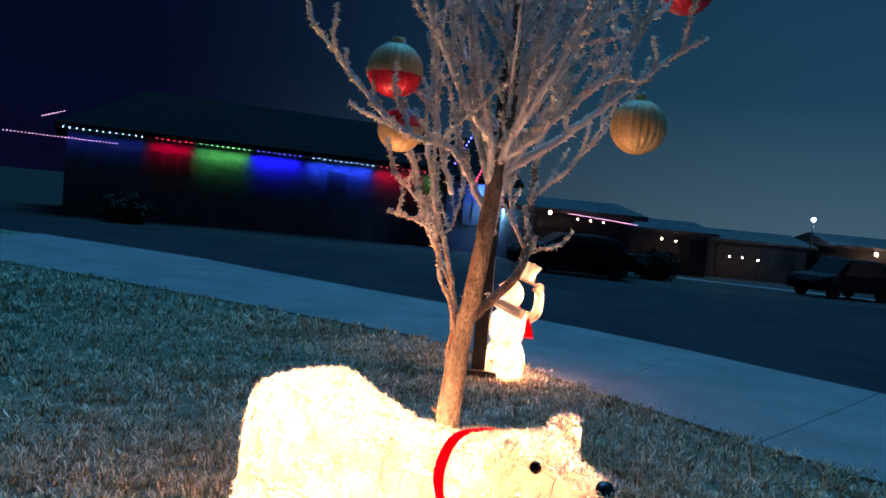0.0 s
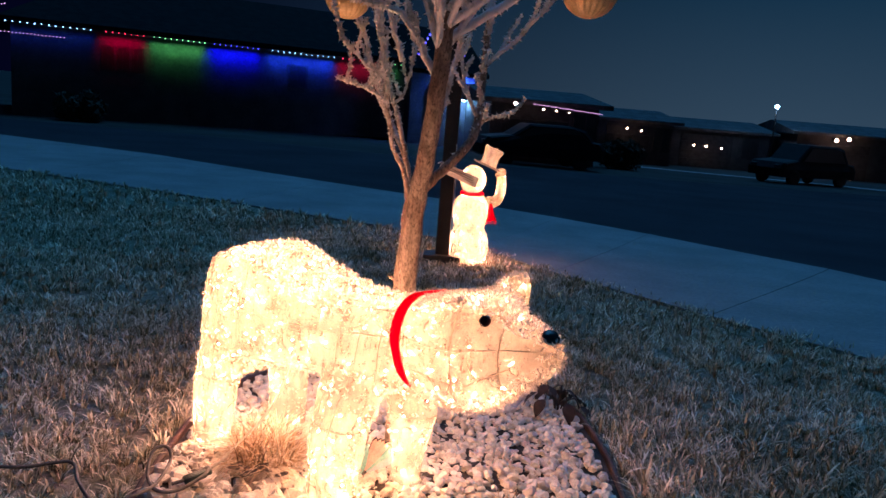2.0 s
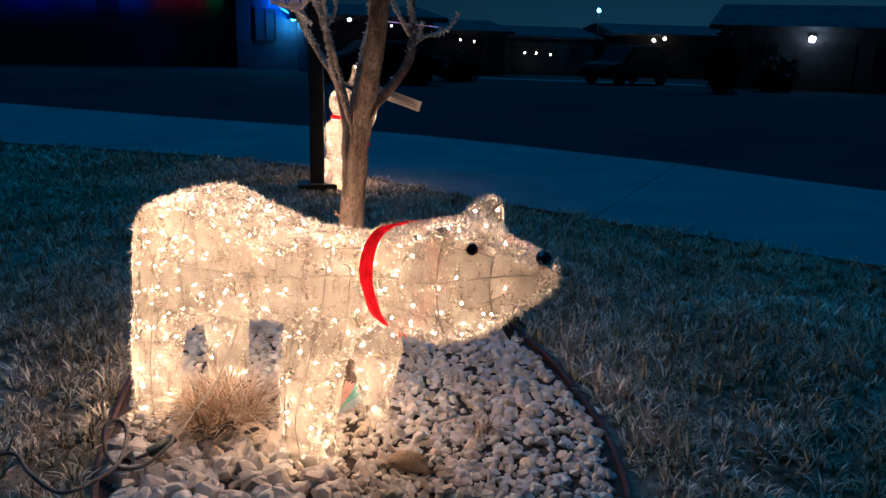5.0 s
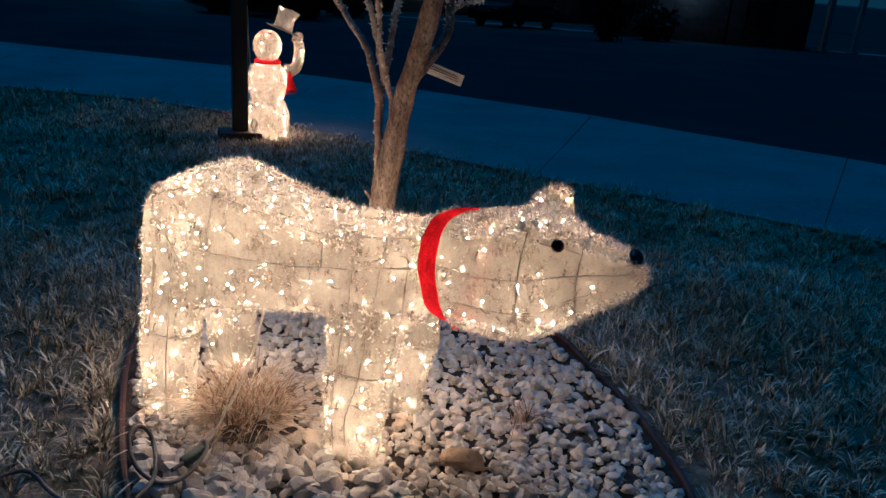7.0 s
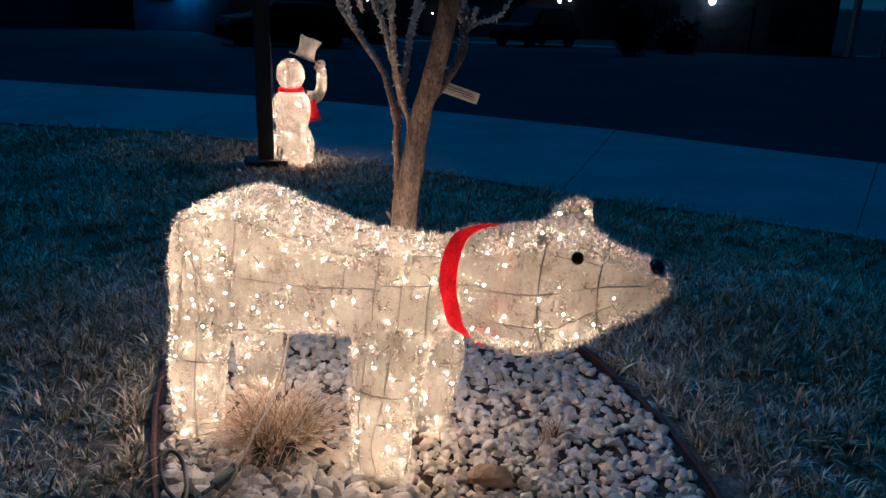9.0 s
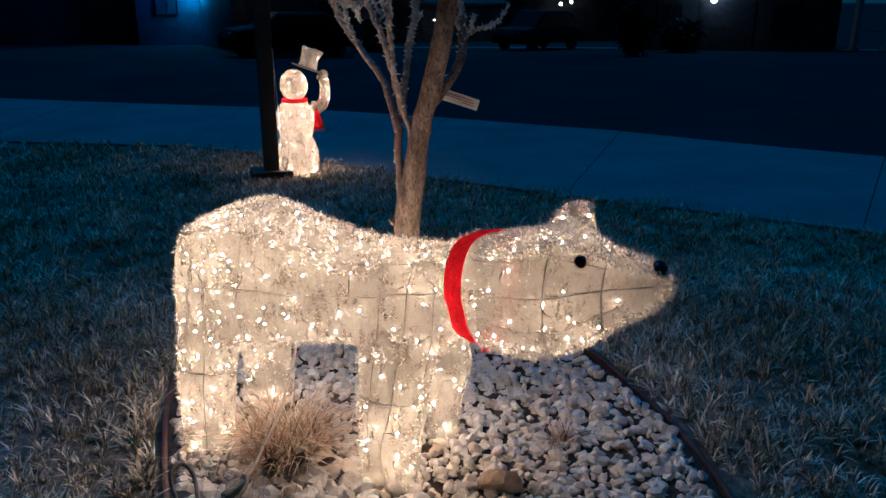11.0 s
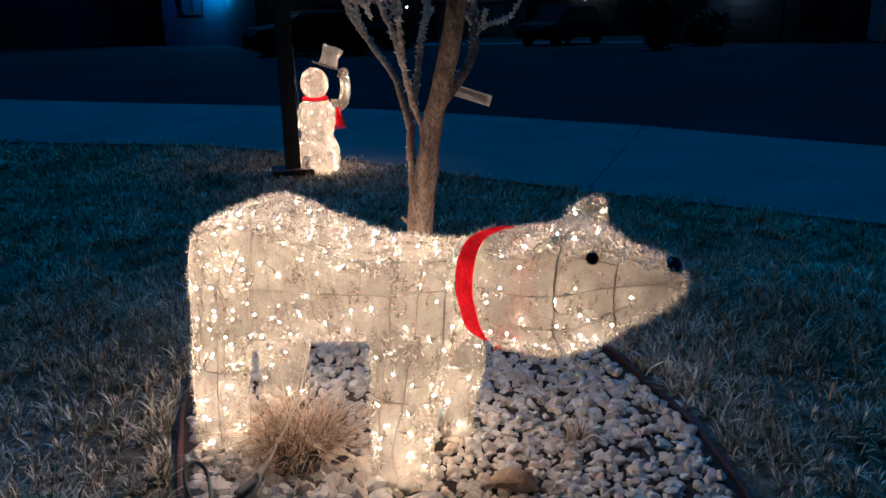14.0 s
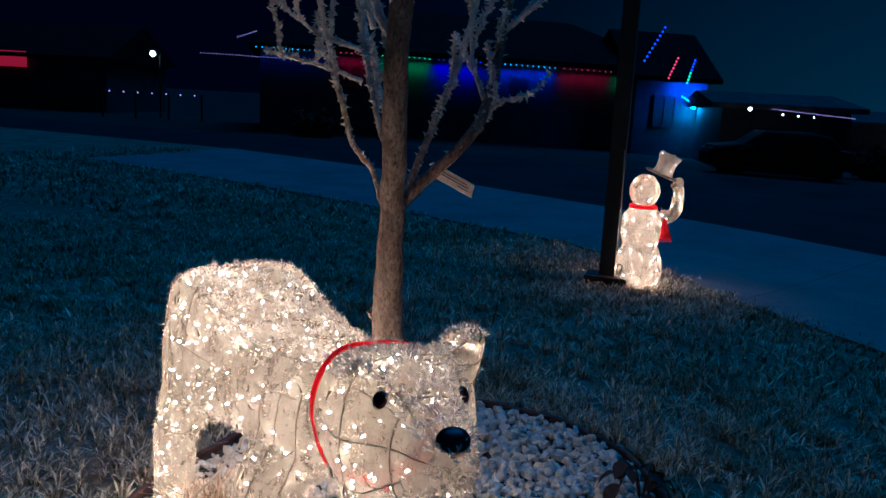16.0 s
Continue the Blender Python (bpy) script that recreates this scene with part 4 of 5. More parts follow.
def ornament(at, r, flutes, bands, label):
    """A ribbed ball with a cap and hanging wire."""
    ob = thing("ball_ornament", pose(*at), label, "ornament", "ornaments on the tree")
    n, rows = flutes * 4, 20
    rings = []
    for i in range(rows + 1):
        t = math.pi * i / rows
        rr = max(0.002, r * math.sin(t))
        rings.append([((rr * (1 + 0.035 * math.cos(flutes * q))) * math.cos(q), (rr * (1 + 0.035 * math.cos(flutes * q))) * math.sin(q), -r * math.cos(t)) for q in (2 * math.pi * k / n for k in range(n))])
    bm = ring_loft(bmesh.new(), rings)
    for f in bm.faces:
        z = f.calc_center_median().z / r
        f.material_index = 1 if any(a < z < b for a, b in bands) else 0
    part("ball", bm, (GOLD, RED), ob, smooth=True)
    part("cap", turned([(0.016, r - 0.004), (0.018, r + 0.004), (0.015, r + 0.016), (0.004, r + 0.018)], 12), GOLD, ob, smooth=True, label="gold cap")
    part("hanger", tube(bmesh.new(), [(0, 0, r + 0.016), (0.004, 0, r + 0.04), (0.0, 0, r + 0.075)], 0.0018, 5), WIRE, ob, smooth=True)
    p = np.array([(rr * math.cos(q), rr * math.sin(q), -r * math.cos(t)) for t in np.linspace(1.2, 3.1, 22) for q in np.linspace(0, 6.28, 40) for rr in (r * math.sin(t),)])
    v, f = spikes(p, p / r, rng, 0.002, 0.007, 0.001, 0.4)
    from_arrays("frost", v, f, FROST, ob)
    return ob


ornament((0.598, 2.26, 1.454), 0.082, 22, [], "ribbed gold ball ornament with frosted rim")
ornament((-0.137, 2.15, 1.542), 0.080, 22, [(-1.0, -0.12)], "gold and red ball ornament hanging from a branch")
ornament((-0.113, 2.20, 1.376), 0.066, 20, [(0.15, 1.0)], "red-topped gold ball ornament among the twigs")
ornament((0.706, 2.30, 1.888), 0.080, 22, [(-1.0, 1.0)], "red ball ornament high in the tree")

# ---- in the gravel bed ----
rock = bmesh.new()
rs = random.Random(5)
for _ in range(26):
    q = Vector((rs.gauss(0, 1), rs.gauss(0, 1), rs.gauss(0, 1))).normalized()
    rock.verts.new((q.x * 0.062, q.y * 0.042, q.z * 0.036))
hull = bmesh.ops.convex_hull(rock, input=rock.verts[:])
bmesh.ops.delete(rock, geom=[v for v in rock.verts if not v.link_faces], context="VERTS")
bmesh.ops.bevel(rock, geom=rock.edges[:], offset=0.004, segments=1, affect="EDGES")
tagged(part("rock", rock, ROCK, m=pose(0.215, 1.66, hz(0.215, 1.66) + 0.035, 0, 5, -20)), "brown angular rock lying on the gravel", "rock")


def tuft(name, at, count, radius, reach, material, label):
    """A clump of arching dry blades."""
    v, f = [], []
    for _ in range(count):
        a, rr = rng.uniform(0, 2 * math.pi), radius * math.sqrt(rng.random()) * 0.6
        base = Vector((rr * math.cos(a), rr * math.sin(a), 0))
        b = a + rng.normal() * 1.7
        out = Vector((math.cos(b), math.sin(b), 0))
        L, droop = reach * rng.uniform(0.35, 1.2), rng.uniform(0.2, 1.9)
        side = Vector((-out.y, out.x, 0)) * rng.uniform(0.0013, 0.0030)
        k0 = len(v)
        for k in range(5):
            t = k / 4
            c = base + out * (L * t * (0.25 + 0.75 * t * droop)) + Vector((0, 0, L * (t - 0.45 * droop * t * t)))
            w = 1 - 0.8 * t
            v.extend([tuple(c + side * w), tuple(c - side * w)])
        f.extend([(k0 + 2 * k, k0 + 2 * k + 1, k0 + 2 * k + 3, k0 + 2 * k + 2) for k in range(4)])
    ob = from_arrays(name, v, f, material, kind="stuff")
    ob.location = at
    return tagged(ob, label, "plant")


tuft("dry_grass_clump", (-0.255, 2.005, hz(-0.255, 2.005) + 0.01), 900, 0.16, 0.145, STRAW, "clump of dry straw-coloured ornamental grass in the gravel")
tuft("dry_weed", (0.445, 1.80, hz(0.445, 1.8) + 0.02), 70, 0.05, 0.07, STRAW, "small withered plant among the pale stones")



def leaf(size, curl):
    """A curled dead leaf with a midrib fold."""
    bm = bmesh.new()
    rows = []
    for k in range(6):
        t = k / 5
        w = 0.36 * math.sin(math.pi * min(0.98, t * 0.92 + 0.06)) * size
        rows.append([bm.verts.new((size * t, sgn * w, size * (curl * t * t + 0.25 * abs(sgn) * w / size + 0.10))) for sgn in (-1, 0, 1)])
    for p, q in zip(rows, rows[1:]):
        for i in (0, 1):
            bm.faces.new((p[i], p[i + 1], q[i + 1], q[i]))
    return bm


DEAD = surface("dead_leaf", (0.014, 0.008, 0.007), (0.045, 0.026, 0.020), 40, 0.8)
lr = random.Random(3)
for x, y in ((-0.300, 1.885), (-0.285, 1.865), (-0.268, 1.880), (-0.255, 1.862), (-0.272, 1.850), (-0.238, 1.868), (-0.205, 1.872), (-0.195, 1.862), (-0.335, 1.905)):
    tagged(part("dead_leaf", leaf(lr.uniform(0.038, 0.055), lr.uniform(0.1, 0.4)), DEAD, smooth=True, m=pose(x, y, hz(x, y) + 0.044, lr.uniform(-15, 15), 0, lr.uniform(0, 360))), "dark brown curled dead leaf on the gravel", "leaf", "dead leaves on the gravel")
dark_plant = thing("withered_plant", pose(0.70, 2.64, hz(0.70, 2.64)), "dark withered plant drooping over the bed edge", "plant")
for k in range(7):
    a = 0.9 * k + 0.4
    reach, tall = lr.uniform(0.05, 0.10), lr.uniform(0.07, 0.13)
    end = (reach * math.cos(a), reach * math.sin(a), tall * 0.62)
    part("stem", tube(bmesh.new(), curve([(0, 0, -0.02), (0.3 * end[0], 0.3 * end[1], tall * 0.7), (0.75 * end[0], 0.75 * end[1], tall), end], 4), 0.0028, 5), DEAD, dark_plant, smooth=True)
    part("leaf", leaf(lr.uniform(0.05, 0.075), -0.5), DEAD, dark_plant, smooth=True, m=pose(*end, 0, 25, math.degrees(a)))
    part("leaf", leaf(lr.uniform(0.04, 0.06), -0.4), DEAD, dark_plant, smooth=True, m=pose(0.7 * end[0], 0.7 * end[1], tall * 0.95, 0, 15, math.degrees(a) + 70))

# enamel butterfly on a stake behind the bear's leg
fan = thing("garden_ornament", pose(0.042, 1.945, hz(0.042, 1.945)), "teal and salmon enamel butterfly stake in the gravel", "ornament")
def wing_rib(length, wide, lift):
    """A thin leaf-shaped enamel plate that points along x."""
    bm = bmesh.new()
    outline = [(0.012, -0.002), (length * 0.55, -wide), (length * 0.9, -wide * 0.9), (length, 0.0), (length * 0.9, wide * 0.9), (length * 0.55, wide), (0.012, 0.002)]
    lo = [bm.verts.new((x, lift - 0.0008, z)) for x, z in outline]
    up = [bm.verts.new((x, lift + 0.0008, z)) for x, z in outline]
    bm.faces.new(lo), bm.faces.new(up[::-1])
    for i in range(7):
        bm.faces.new((lo[i], up[i], up[(i + 1) % 7], lo[(i + 1) % 7]))
    return bm


for count, first, step, heading, reach in ((9, 72, 6.5, 20, 0.118), (3, 148, 10.0, 20, 0.100)):
    for k in range(count):
        rise = first - step * k if count == 9 else first + step * k
        L = reach * (1 - 0.012 * abs(k - count // 2))
        turn = pose(0.0, 0.0, 0.032, 0, 0, heading) @ pose(0, 0, 0, 0, -rise, 0)
        part("wing_rib", wing_rib(L, 0.0082, -0.0020 * (k % 2)), (SALMON if k < 4 else TEAL if k < 7 else BLUEGREY) if count == 9 else TEAL, fan, m=turn)
        part("wing_rim", wing_rib(L + 0.004, 0.0100, 0.0030 - 0.0020 * (k % 2)), POST, fan, m=turn)
part("stake", tube(bmesh.new(), [(0, 0, -0.03), (0, 0, 0.085)], 0.004, 6), POST, fan, smooth=True)
part("body", tube(bmesh.new(), [(-0.006, 0, 0.03), (0, 0, 0.06), (0.006, -0.002, 0.10), (0.01, -0.003, 0.125)], [0.004, 0.009, 0.008, 0.003], 8), TEAL, fan, smooth=True)

# extension cord, its loop and green plug
ez = lambda x, y, up=0.012: (x, y, hz(x, y) + up)
cord = thing("extension_cord", pose(0, 0, 0), "dark green extension cord with plug lying over the bed edge", "cable")
line = curve([ez(-1.20, 1.80, -0.01), ez(-1.12, 1.77, 0.015), (-1.03, 1.755, 0.035), (-0.95, 1.775, 0.035), (-0.86, 1.785, 0.035), (-0.755, 1.825, 0.04), (-0.69, 1.735, 0.035), (-0.62, 1.65, 0.035), (-0.572, 1.630, 0.037), (-0.515, 1.685, 0.037), (-0.485, 1.75, 0.042), (-0.487, 1.855, 0.057),
              (-0.511, 1.887, 0.078), (-0.538, 1.86, 0.075), (-0.525, 1.785, 0.042), (-0.478, 1.722, 0.034), (-0.424, 1.73, 0.034), (-0.375, 1.79, 0.05), (-0.375, 1.83, 0.055), (-0.41, 1.79, 0.04), (-0.45, 1.76, 0.034)], 7)
part("cord", tube(bmesh.new(), line, 0.0050, 7), CABLE, cord, smooth=True)
bm = bmesh.new()
box(bm, -0.032, -0.013, -0.010, 0.030, 0.013, 0.010, 0.005)
box(bm, 0.028, -0.009, -0.007, 0.045, 0.009, 0.007, 0.003)
part("plug", bm, PLUG, cord, "dark green plug", smooth=True, m=pose(-0.400, 1.80, 0.040, 0, -10, 35))
white = curve([(-0.400, 1.805, 0.036), (-0.375, 1.830, 0.046), (-0.350, 1.852, 0.062), (-0.315, 1.895, 0.096), (-0.278, 1.945, 0.130), (-0.245, 2.00, 0.175), (-0.215, 2.05, 0.24), (-0.195, 2.09, 0.315)], 6)
tagged(part("light_string_lead", tube(bmesh.new(), white, 0.0036, 6), CORD, smooth=True), "thin pale lead of the light string rising to the belly", "cable")

# ---- far houses, cars, lamps ----
def windows(parent, spots, y, w, h):
    for x, z in spots:
        frame_bm = bmesh.new()
        for x0, z0, x1, z1 in ((x - w / 2 - 0.08, z - h / 2 - 0.08, x + w / 2 + 0.08, z - h / 2), (x - w / 2 - 0.08, z + h / 2, x + w / 2 + 0.08, z + h / 2 + 0.08),
                               (x - w / 2 - 0.08, z - h / 2, x - w / 2, z + h / 2), (x + w / 2, z - h / 2, x + w / 2 + 0.08, z + h / 2), (x - 0.02, z - h / 2, x + 0.02, z + h / 2)):
            box(frame_bm, x0, y - 0.06, z0, x1, y - 0.003, z1)
        win = part("window", frame_bm, DARK_TRIM, parent)
        bm = bmesh.new()
        box(bm, x - w / 2, y - 0.03, z - h / 2, x + w / 2, y - 0.004, z + h / 2)
        part("pane", bm, GLASS, win)


def house(at, turn, w, d, wall_h, roof_h, label, spots=(), garage=None, hip=0.0, roofing=None):
    """Walls with a pitched roof; its front lies along local x at y = 0."""
    z = hz(*at) - 0.1
    ob = thing("house", pose(at[0], at[1], z, 0, 0, turn), label, "house", "houses across the street")
    bm = bmesh.new()
    box(bm, 0, 0, 0, w, d, wall_h + 0.1)
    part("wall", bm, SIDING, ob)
    bm = bmesh.new()
    e, zt = 0.45, wall_h + 0.1
    low = [(-e, -e, zt), (w + e, -e, zt), (w + e, d + e, zt), (-e, d + e, zt)]
    a = [bm.verts.new(p) for p in low]
    b = [bm.verts.new((p[0], p[1], p[2] + 0.18)) for p in low]
    r0, r1 = bm.verts.new((-e + hip, d / 2, zt + roof_h)), bm.verts.new((w + e - hip, d / 2, zt + roof_h))
    bm.faces.new(a[::-1])
    for k in range(4):
        bm.faces.new((a[k], a[(k + 1) % 4], b[(k + 1) % 4], b[k]))
    bm.faces.new((b[0], b[1], r1, r0))
    bm.faces.new((b[2], b[3], r0, r1))
    bm.faces.new((b[1], b[2], r1))
    bm.faces.new((b[3], b[0], r0))
    part("roof", bm, roofing or FROST_HAZE_SHINGLE, ob)
    windows(ob, spots, 0, 0.9, 1.2)
    if garage:
        x0, x1 = garage
        bm = bmesh.new()
        for k in range(4):
            box(bm, x0, -0.05, 0.1 + 0.54 * k, x1, -0.004, 0.1 + 0.54 * k + 0.525, 0.008)
        part("garage_door", bm, DARK_TRIM, ob)
    return ob


def leds(ob, a, b, count, mats, run, size=0.032, drop=0.0):
    """A row of coloured lights from a to b, in runs of one colour."""
    a, b = Vector(a), Vector(b)
    for k in range(count):
        bm = bmesh.new()
        bmesh.ops.create_icosphere(bm, subdivisions=1, radius=size, matrix=Matrix.Translation(a.lerp(b, (k + 0.5) / count)))
        part("eave_light", bm, mats[(k // run) % len(mats)], ob, smooth=True)


L_CYAN, L_RED, L_GREEN, L_BLUE = glow("led_cyan", (0.15, 0.62, 1.0), 3.0), glow("led_red", (1.0, 0.05, 0.10), 1.6), glow("led_green", (0.06, 1.0, 0.35), 2.0), glow("led_blue", (0.05, 0.08, 1.0), 2.2)
L_WHITE, L_WARM, L_PINK = glow("lamp_white", (1.0, 0.92, 0.78), 9.0), glow("lamp_warm", (1.0, 0.80, 0.48), 8.0), glow("led_pink", (0.75, 0.50, 0.85), 0.9)
L_STREET = glow("street_lamp_glow", (0.20, 0.70, 1.0), 14.0)

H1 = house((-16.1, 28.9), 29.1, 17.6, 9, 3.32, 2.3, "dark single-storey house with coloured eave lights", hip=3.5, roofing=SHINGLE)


def eave(x):
    return 3.42 - 0.008 * x


windows(H1, [(3.25, 2.45), (3.80, 2.45), (4.35, 2.45)], 0, 0.30, 0.8)
windows(H1, [(10.8, 2.40)], 0, 0.70, 0.8)
RUNS = [(L_CYAN, -0.27, 2.75, 13), (L_RED, 3.05, 4.6, 7), (L_GREEN, 4.75, 6.9, 10), (L_BLUE, 7.05, 9.05, 9), (L_CYAN, 9.4, 12.35, 12), (L_RED, 12.5, 14.9, 9), (L_GREEN, 15.0, 17.5, 9)]
for mat, a, b, n in RUNS:
    leds(H1, (a, -0.47, eave(a)), (b, -0.47, eave(b)), n, [mat], n, 0.023)
WASH = [(1.25, 3.0, (0.0, 0.08, 1.0), 1.6), (3.82, 1.5, (1.0, 0.0, 0.06), 3.4), (5.82, 2.1, (0.0, 1.0, 0.20), 5.0), (8.05, 2.0, (0.0, 0.01, 1.0), 17.0), (10.9, 2.9, (0.0, 0.07, 1.0), 16.0), (13.7, 2.3, (1.0, 0.01, 0.06), 4.0), (16.2, 2.4, (0.0, 1.0, 0.20), 3.4)]
for x, wide, col, watts in WASH:
    ob = new("eave_wash", bpy.data.lights.new("eave_wash", "AREA"))
    ob.data.shape, ob.data.size, ob.data.size_y, ob.data.energy, ob.data.color = "RECTANGLE", wide, 0.05, watts, col
    ob.data.spread = radians(75)
    ob.matrix_world = H1.matrix_basis @ pose(x, -0.42, eave(x) - 0.06, 48, 0, 0)
leds(H1, (-2.2, -1.4, 3.02), (1.75, -1.4, 2.98), 34, [L_PINK], 34, 0.018)
leds(H1, (-0.9, -0.5, 3.72), (-0.1, -0.5, 4.02), 8, [L_PINK], 8, 0.022)
# lit gable wing at the house's end
G1 = house((-1.9, 36.2), 29.1, 3.4, 5, 3.2, 2.3, "gabled house wing with blue lit corner and porch lamp", [(1.4, 2.0)], roofing=SHINGLE)
leds(G1, (0.0, -0.47, 4.0), (0.9, -0.47, 5.6), 9, [L_BLUE], 9, 0.05)
leds(G1, (1.2, -0.5, 3.35), (1.6, -0.5, 4.35), 7, [L_RED], 7, 0.05)
leds(G1, (2.1, -0.5, 3.2), (2.4, -0.5, 4.3), 8, [L_GREEN, L_BLUE], 4, 0.05)
leds(G1, (1.9, -0.5, 2.7), (2.6, -0.5, 2.35), 6, [L_CYAN], 6, 0.05)
porch = thing("porch_lamp", pose(0.56, 37.2, 1.45), "bright cyan-white porch lamp on the house corner", "lamp")
bm = bmesh.new()
bmesh.ops.create_icosphere(bm, subdivisions=2, radius=0.14)
part("globe", bm, L_STREET, porch, smooth=True)
part("bracket", tube(bmesh.new(), [(0, 0, 0.12), (0, 0.15, 0.2), (0, 0.45, 0.15)], 0.02, 6), POST, porch)
wash = new("gable_wash", bpy.data.lights.new("gable_wash", "AREA"))
wash.data.shape, wash.data.size, wash.data.size_y, wash.data.energy, wash.data.color = "RECTANGLE", 1.6, 0.05, 95.0, (0.01, 0.14, 1.0)
wash.matrix_world = G1.matrix_basis @ pose(2.4, -0.42, 3.1, 40, 0, 0)
lamp("porch_light", (0.56, 37.0, 1.3), 90, (0.12, 0.6, 1.0), 0.15)


def wall_lamp(at, r, material, label="bright warm garage wall lamp"):
    ob = thing("wall_lamp", pose(*at), label, "lamp", "house lamps across the street")
    bm = bmesh.new()
    bmesh.ops.create_icosphere(bm, subdivisions=2, radius=r)
    part("globe", bm, material, ob, smooth=True)
    bm = bmesh.new()
    box(bm, -r, -r, r * 0.9, r, r, r * 1.5, r * 0.15)
    box(bm, -r * 0.3, r * 0.8, -r * 0.5, r * 0.3, 0.6, r * 1.2)
    part("bracket", bm, POST, ob)
    return ob


house((1.6, 31.2), 8, 4.4, 8, 2.2, 0.7, "dark house with a bright wall lamp and pinkish eave lights", [(3.9, 1.4)], (0.5, 3.2))
wall_lamp((2.48, 30.2, 1.36), 0.07, L_WHITE, "very bright white wall lamp on a house")
H2 = thing("eave_light_string", pose(3.2, 31.1, 0), "pinkish string of eave lights on a far house", "lights")
leds(H2, (0.0, -0.3, 1.40), (2.85, 0.2, 1.20), 40, [L_PINK], 40, 0.018)
for x, r in ((3.6, 0.035), (4.1, 0.035), (4.6, 0.03)):
    wall_lamp((x, 30.6, 1.22 - 0.04 * (x - 3.6)), r, L_WARM)
lamp("house_light", (2.5, 29.7, 1.3), 1.2, (1.0, 0.85, 0.65), 0.2)
house((8.2, 45.8), 5, 4.8, 8, 2.3, 0.8, "dark distant house with two garage lamps", [(4.2, 1.5)], (0.8, 3.4))
for x, z in ((10.03, 0.60), (10.83, 0.53)):
    wall_lamp((x, 45.0, z), 0.06, L_WARM)
lamp("garage_light", (10.4, 44.6, 0.45), 2.0, (1.0, 0.8, 0.5), 0.2)
house((13.6, 50.8), 3, 7, 8, 2.3, 0.8, "dark distant house with a row of three lamps", [(5.8, 1.5)], (1.2, 4.6))
for x, z in ((15.43, -0.16), (16.2, -0.17), (17.19, -0.24)):
    wall_lamp((x, 50.0, z), 0.062, L_WARM)
lamp("garage_light", (16.2, 49.5, -0.25), 2.0, (1.0, 0.85, 0.6), 0.2)
house((21.4, 49.0), -4, 8, 8, 2.6, 0.8, "dark distant house with two bright lamps", [(6.0, 1.5)], (0.8, 4.4))
for x, z in ((23.35, 0.84), (24.09, 0.96)):
    wall_lamp((x, 48.0, z), 0.11, L_WARM)
lamp("garage_light", (23.7, 47.5, 0.8), 4.0, (1.0, 0.82, 0.55), 0.2)
house((19.5, 33.5), -38, 9, 7, 2.6, 1.2, "house with a floodlit front and porch columns", [(2.0, 1.5), (6.8, 1.5)], (3.2, 5.6))
wall_lamp((22.4, 31.0, 1.15), 0.15, L_WHITE, "floodlight on a house front")
lamp("flood_light", (22.0, 30.4, 1.3), 16, (0.75, 0.95, 1.0), 0.3)
for x, y in ((27.2, 27.6), (28.2, 26.9)):
    column = thing("porch_column", pose(x, y, hz(x, y)), "pale porch column of a far house", "column", "porch columns")
    bm = bmesh.new()
    box(bm, -0.12, -0.12, 0.15, 0.12, 0.12, 2.7, 0.02)
    part("shaft", bm, TRIM, column)
    bm = bmesh.new()
    box(bm, -0.18, -0.18, -0.1, 0.18, 0.18, 0.16, 0.02)
    part("base", bm, TRIM, column)

sx, sy = 19.48, 48.0
street = thing("street_lamp", pose(sx, sy, hz(sx, sy)), "tall street lamp with a cold blue-white light", "street lamp")
part("pole", tube(bmesh.new(), [(0, 0, -0.1), (0, 0, 3.2), (0, 0, 4.2)], [0.07, 0.05, 0.04], 8), POST, street, smooth=True)
bm = bmesh.new()
bmesh.ops.create_icosphere(bm, subdivisions=2, radius=0.13, matrix=pose(0, 0, 2.55 - hz(sx, sy)))
part("globe", bm, L_STREET, street, smooth=True)
lamp("street_light", (sx, sy - 0.5, 2.55), 40, (0.25, 0.7, 1.0), 0.2)

house((-43, 33.7), 14, 13, 8, 2.8, 2.2, "dark house with red lit front", [(3.0, 1.5), (8.0, 1.5)], roofing=SHINGLE)
yard_lamp = wall_lamp((-25.9, 35.0, 2.7), 0.15, L_WHITE, "bright white floodlight on a pole in a far yard")
part("pole", tube(bmesh.new(), [(0, 0.55, -3.4), (0, 0.55, 0.4)], 0.05, 8), POST, yard_lamp)
# plain glowing box added for the red light of a far inflatable
glow_panel = thing("red_glow_panel", pose(-36.2, 35.2, 1.75, 0, 0, 14), "glowing red panel in place of a red-lit inflatable", "light decoration")
bm = bmesh.new()
box(bm, 0, -0.12, 0, 1.7, -0.03, 0.85, 0.03)
part("cloth", bm, glow("red_panel_glow", (1.0, 0.015, 0.05), 0.30), glow_panel)
far_string = thing("light_string", pose(-28.5, 32, 0), "small pale lights strung along far fence posts", "lights")
leds(far_string, (2.0, 0, 0.75), (6.5, 1.5, 0.72), 7, [L_PINK], 7, 0.04)
for k in range(4):
    x, y = 2.0 + 1.5 * k, 0.5 * k
    bm = bmesh.new()
    box(bm, x - 0.04, y - 0.04, hz(x - 28.5, y + 32) - 0.1, x + 0.04, y + 0.04, 0.8, 0.01)
    part("fence_post", bm, POST, far_string)


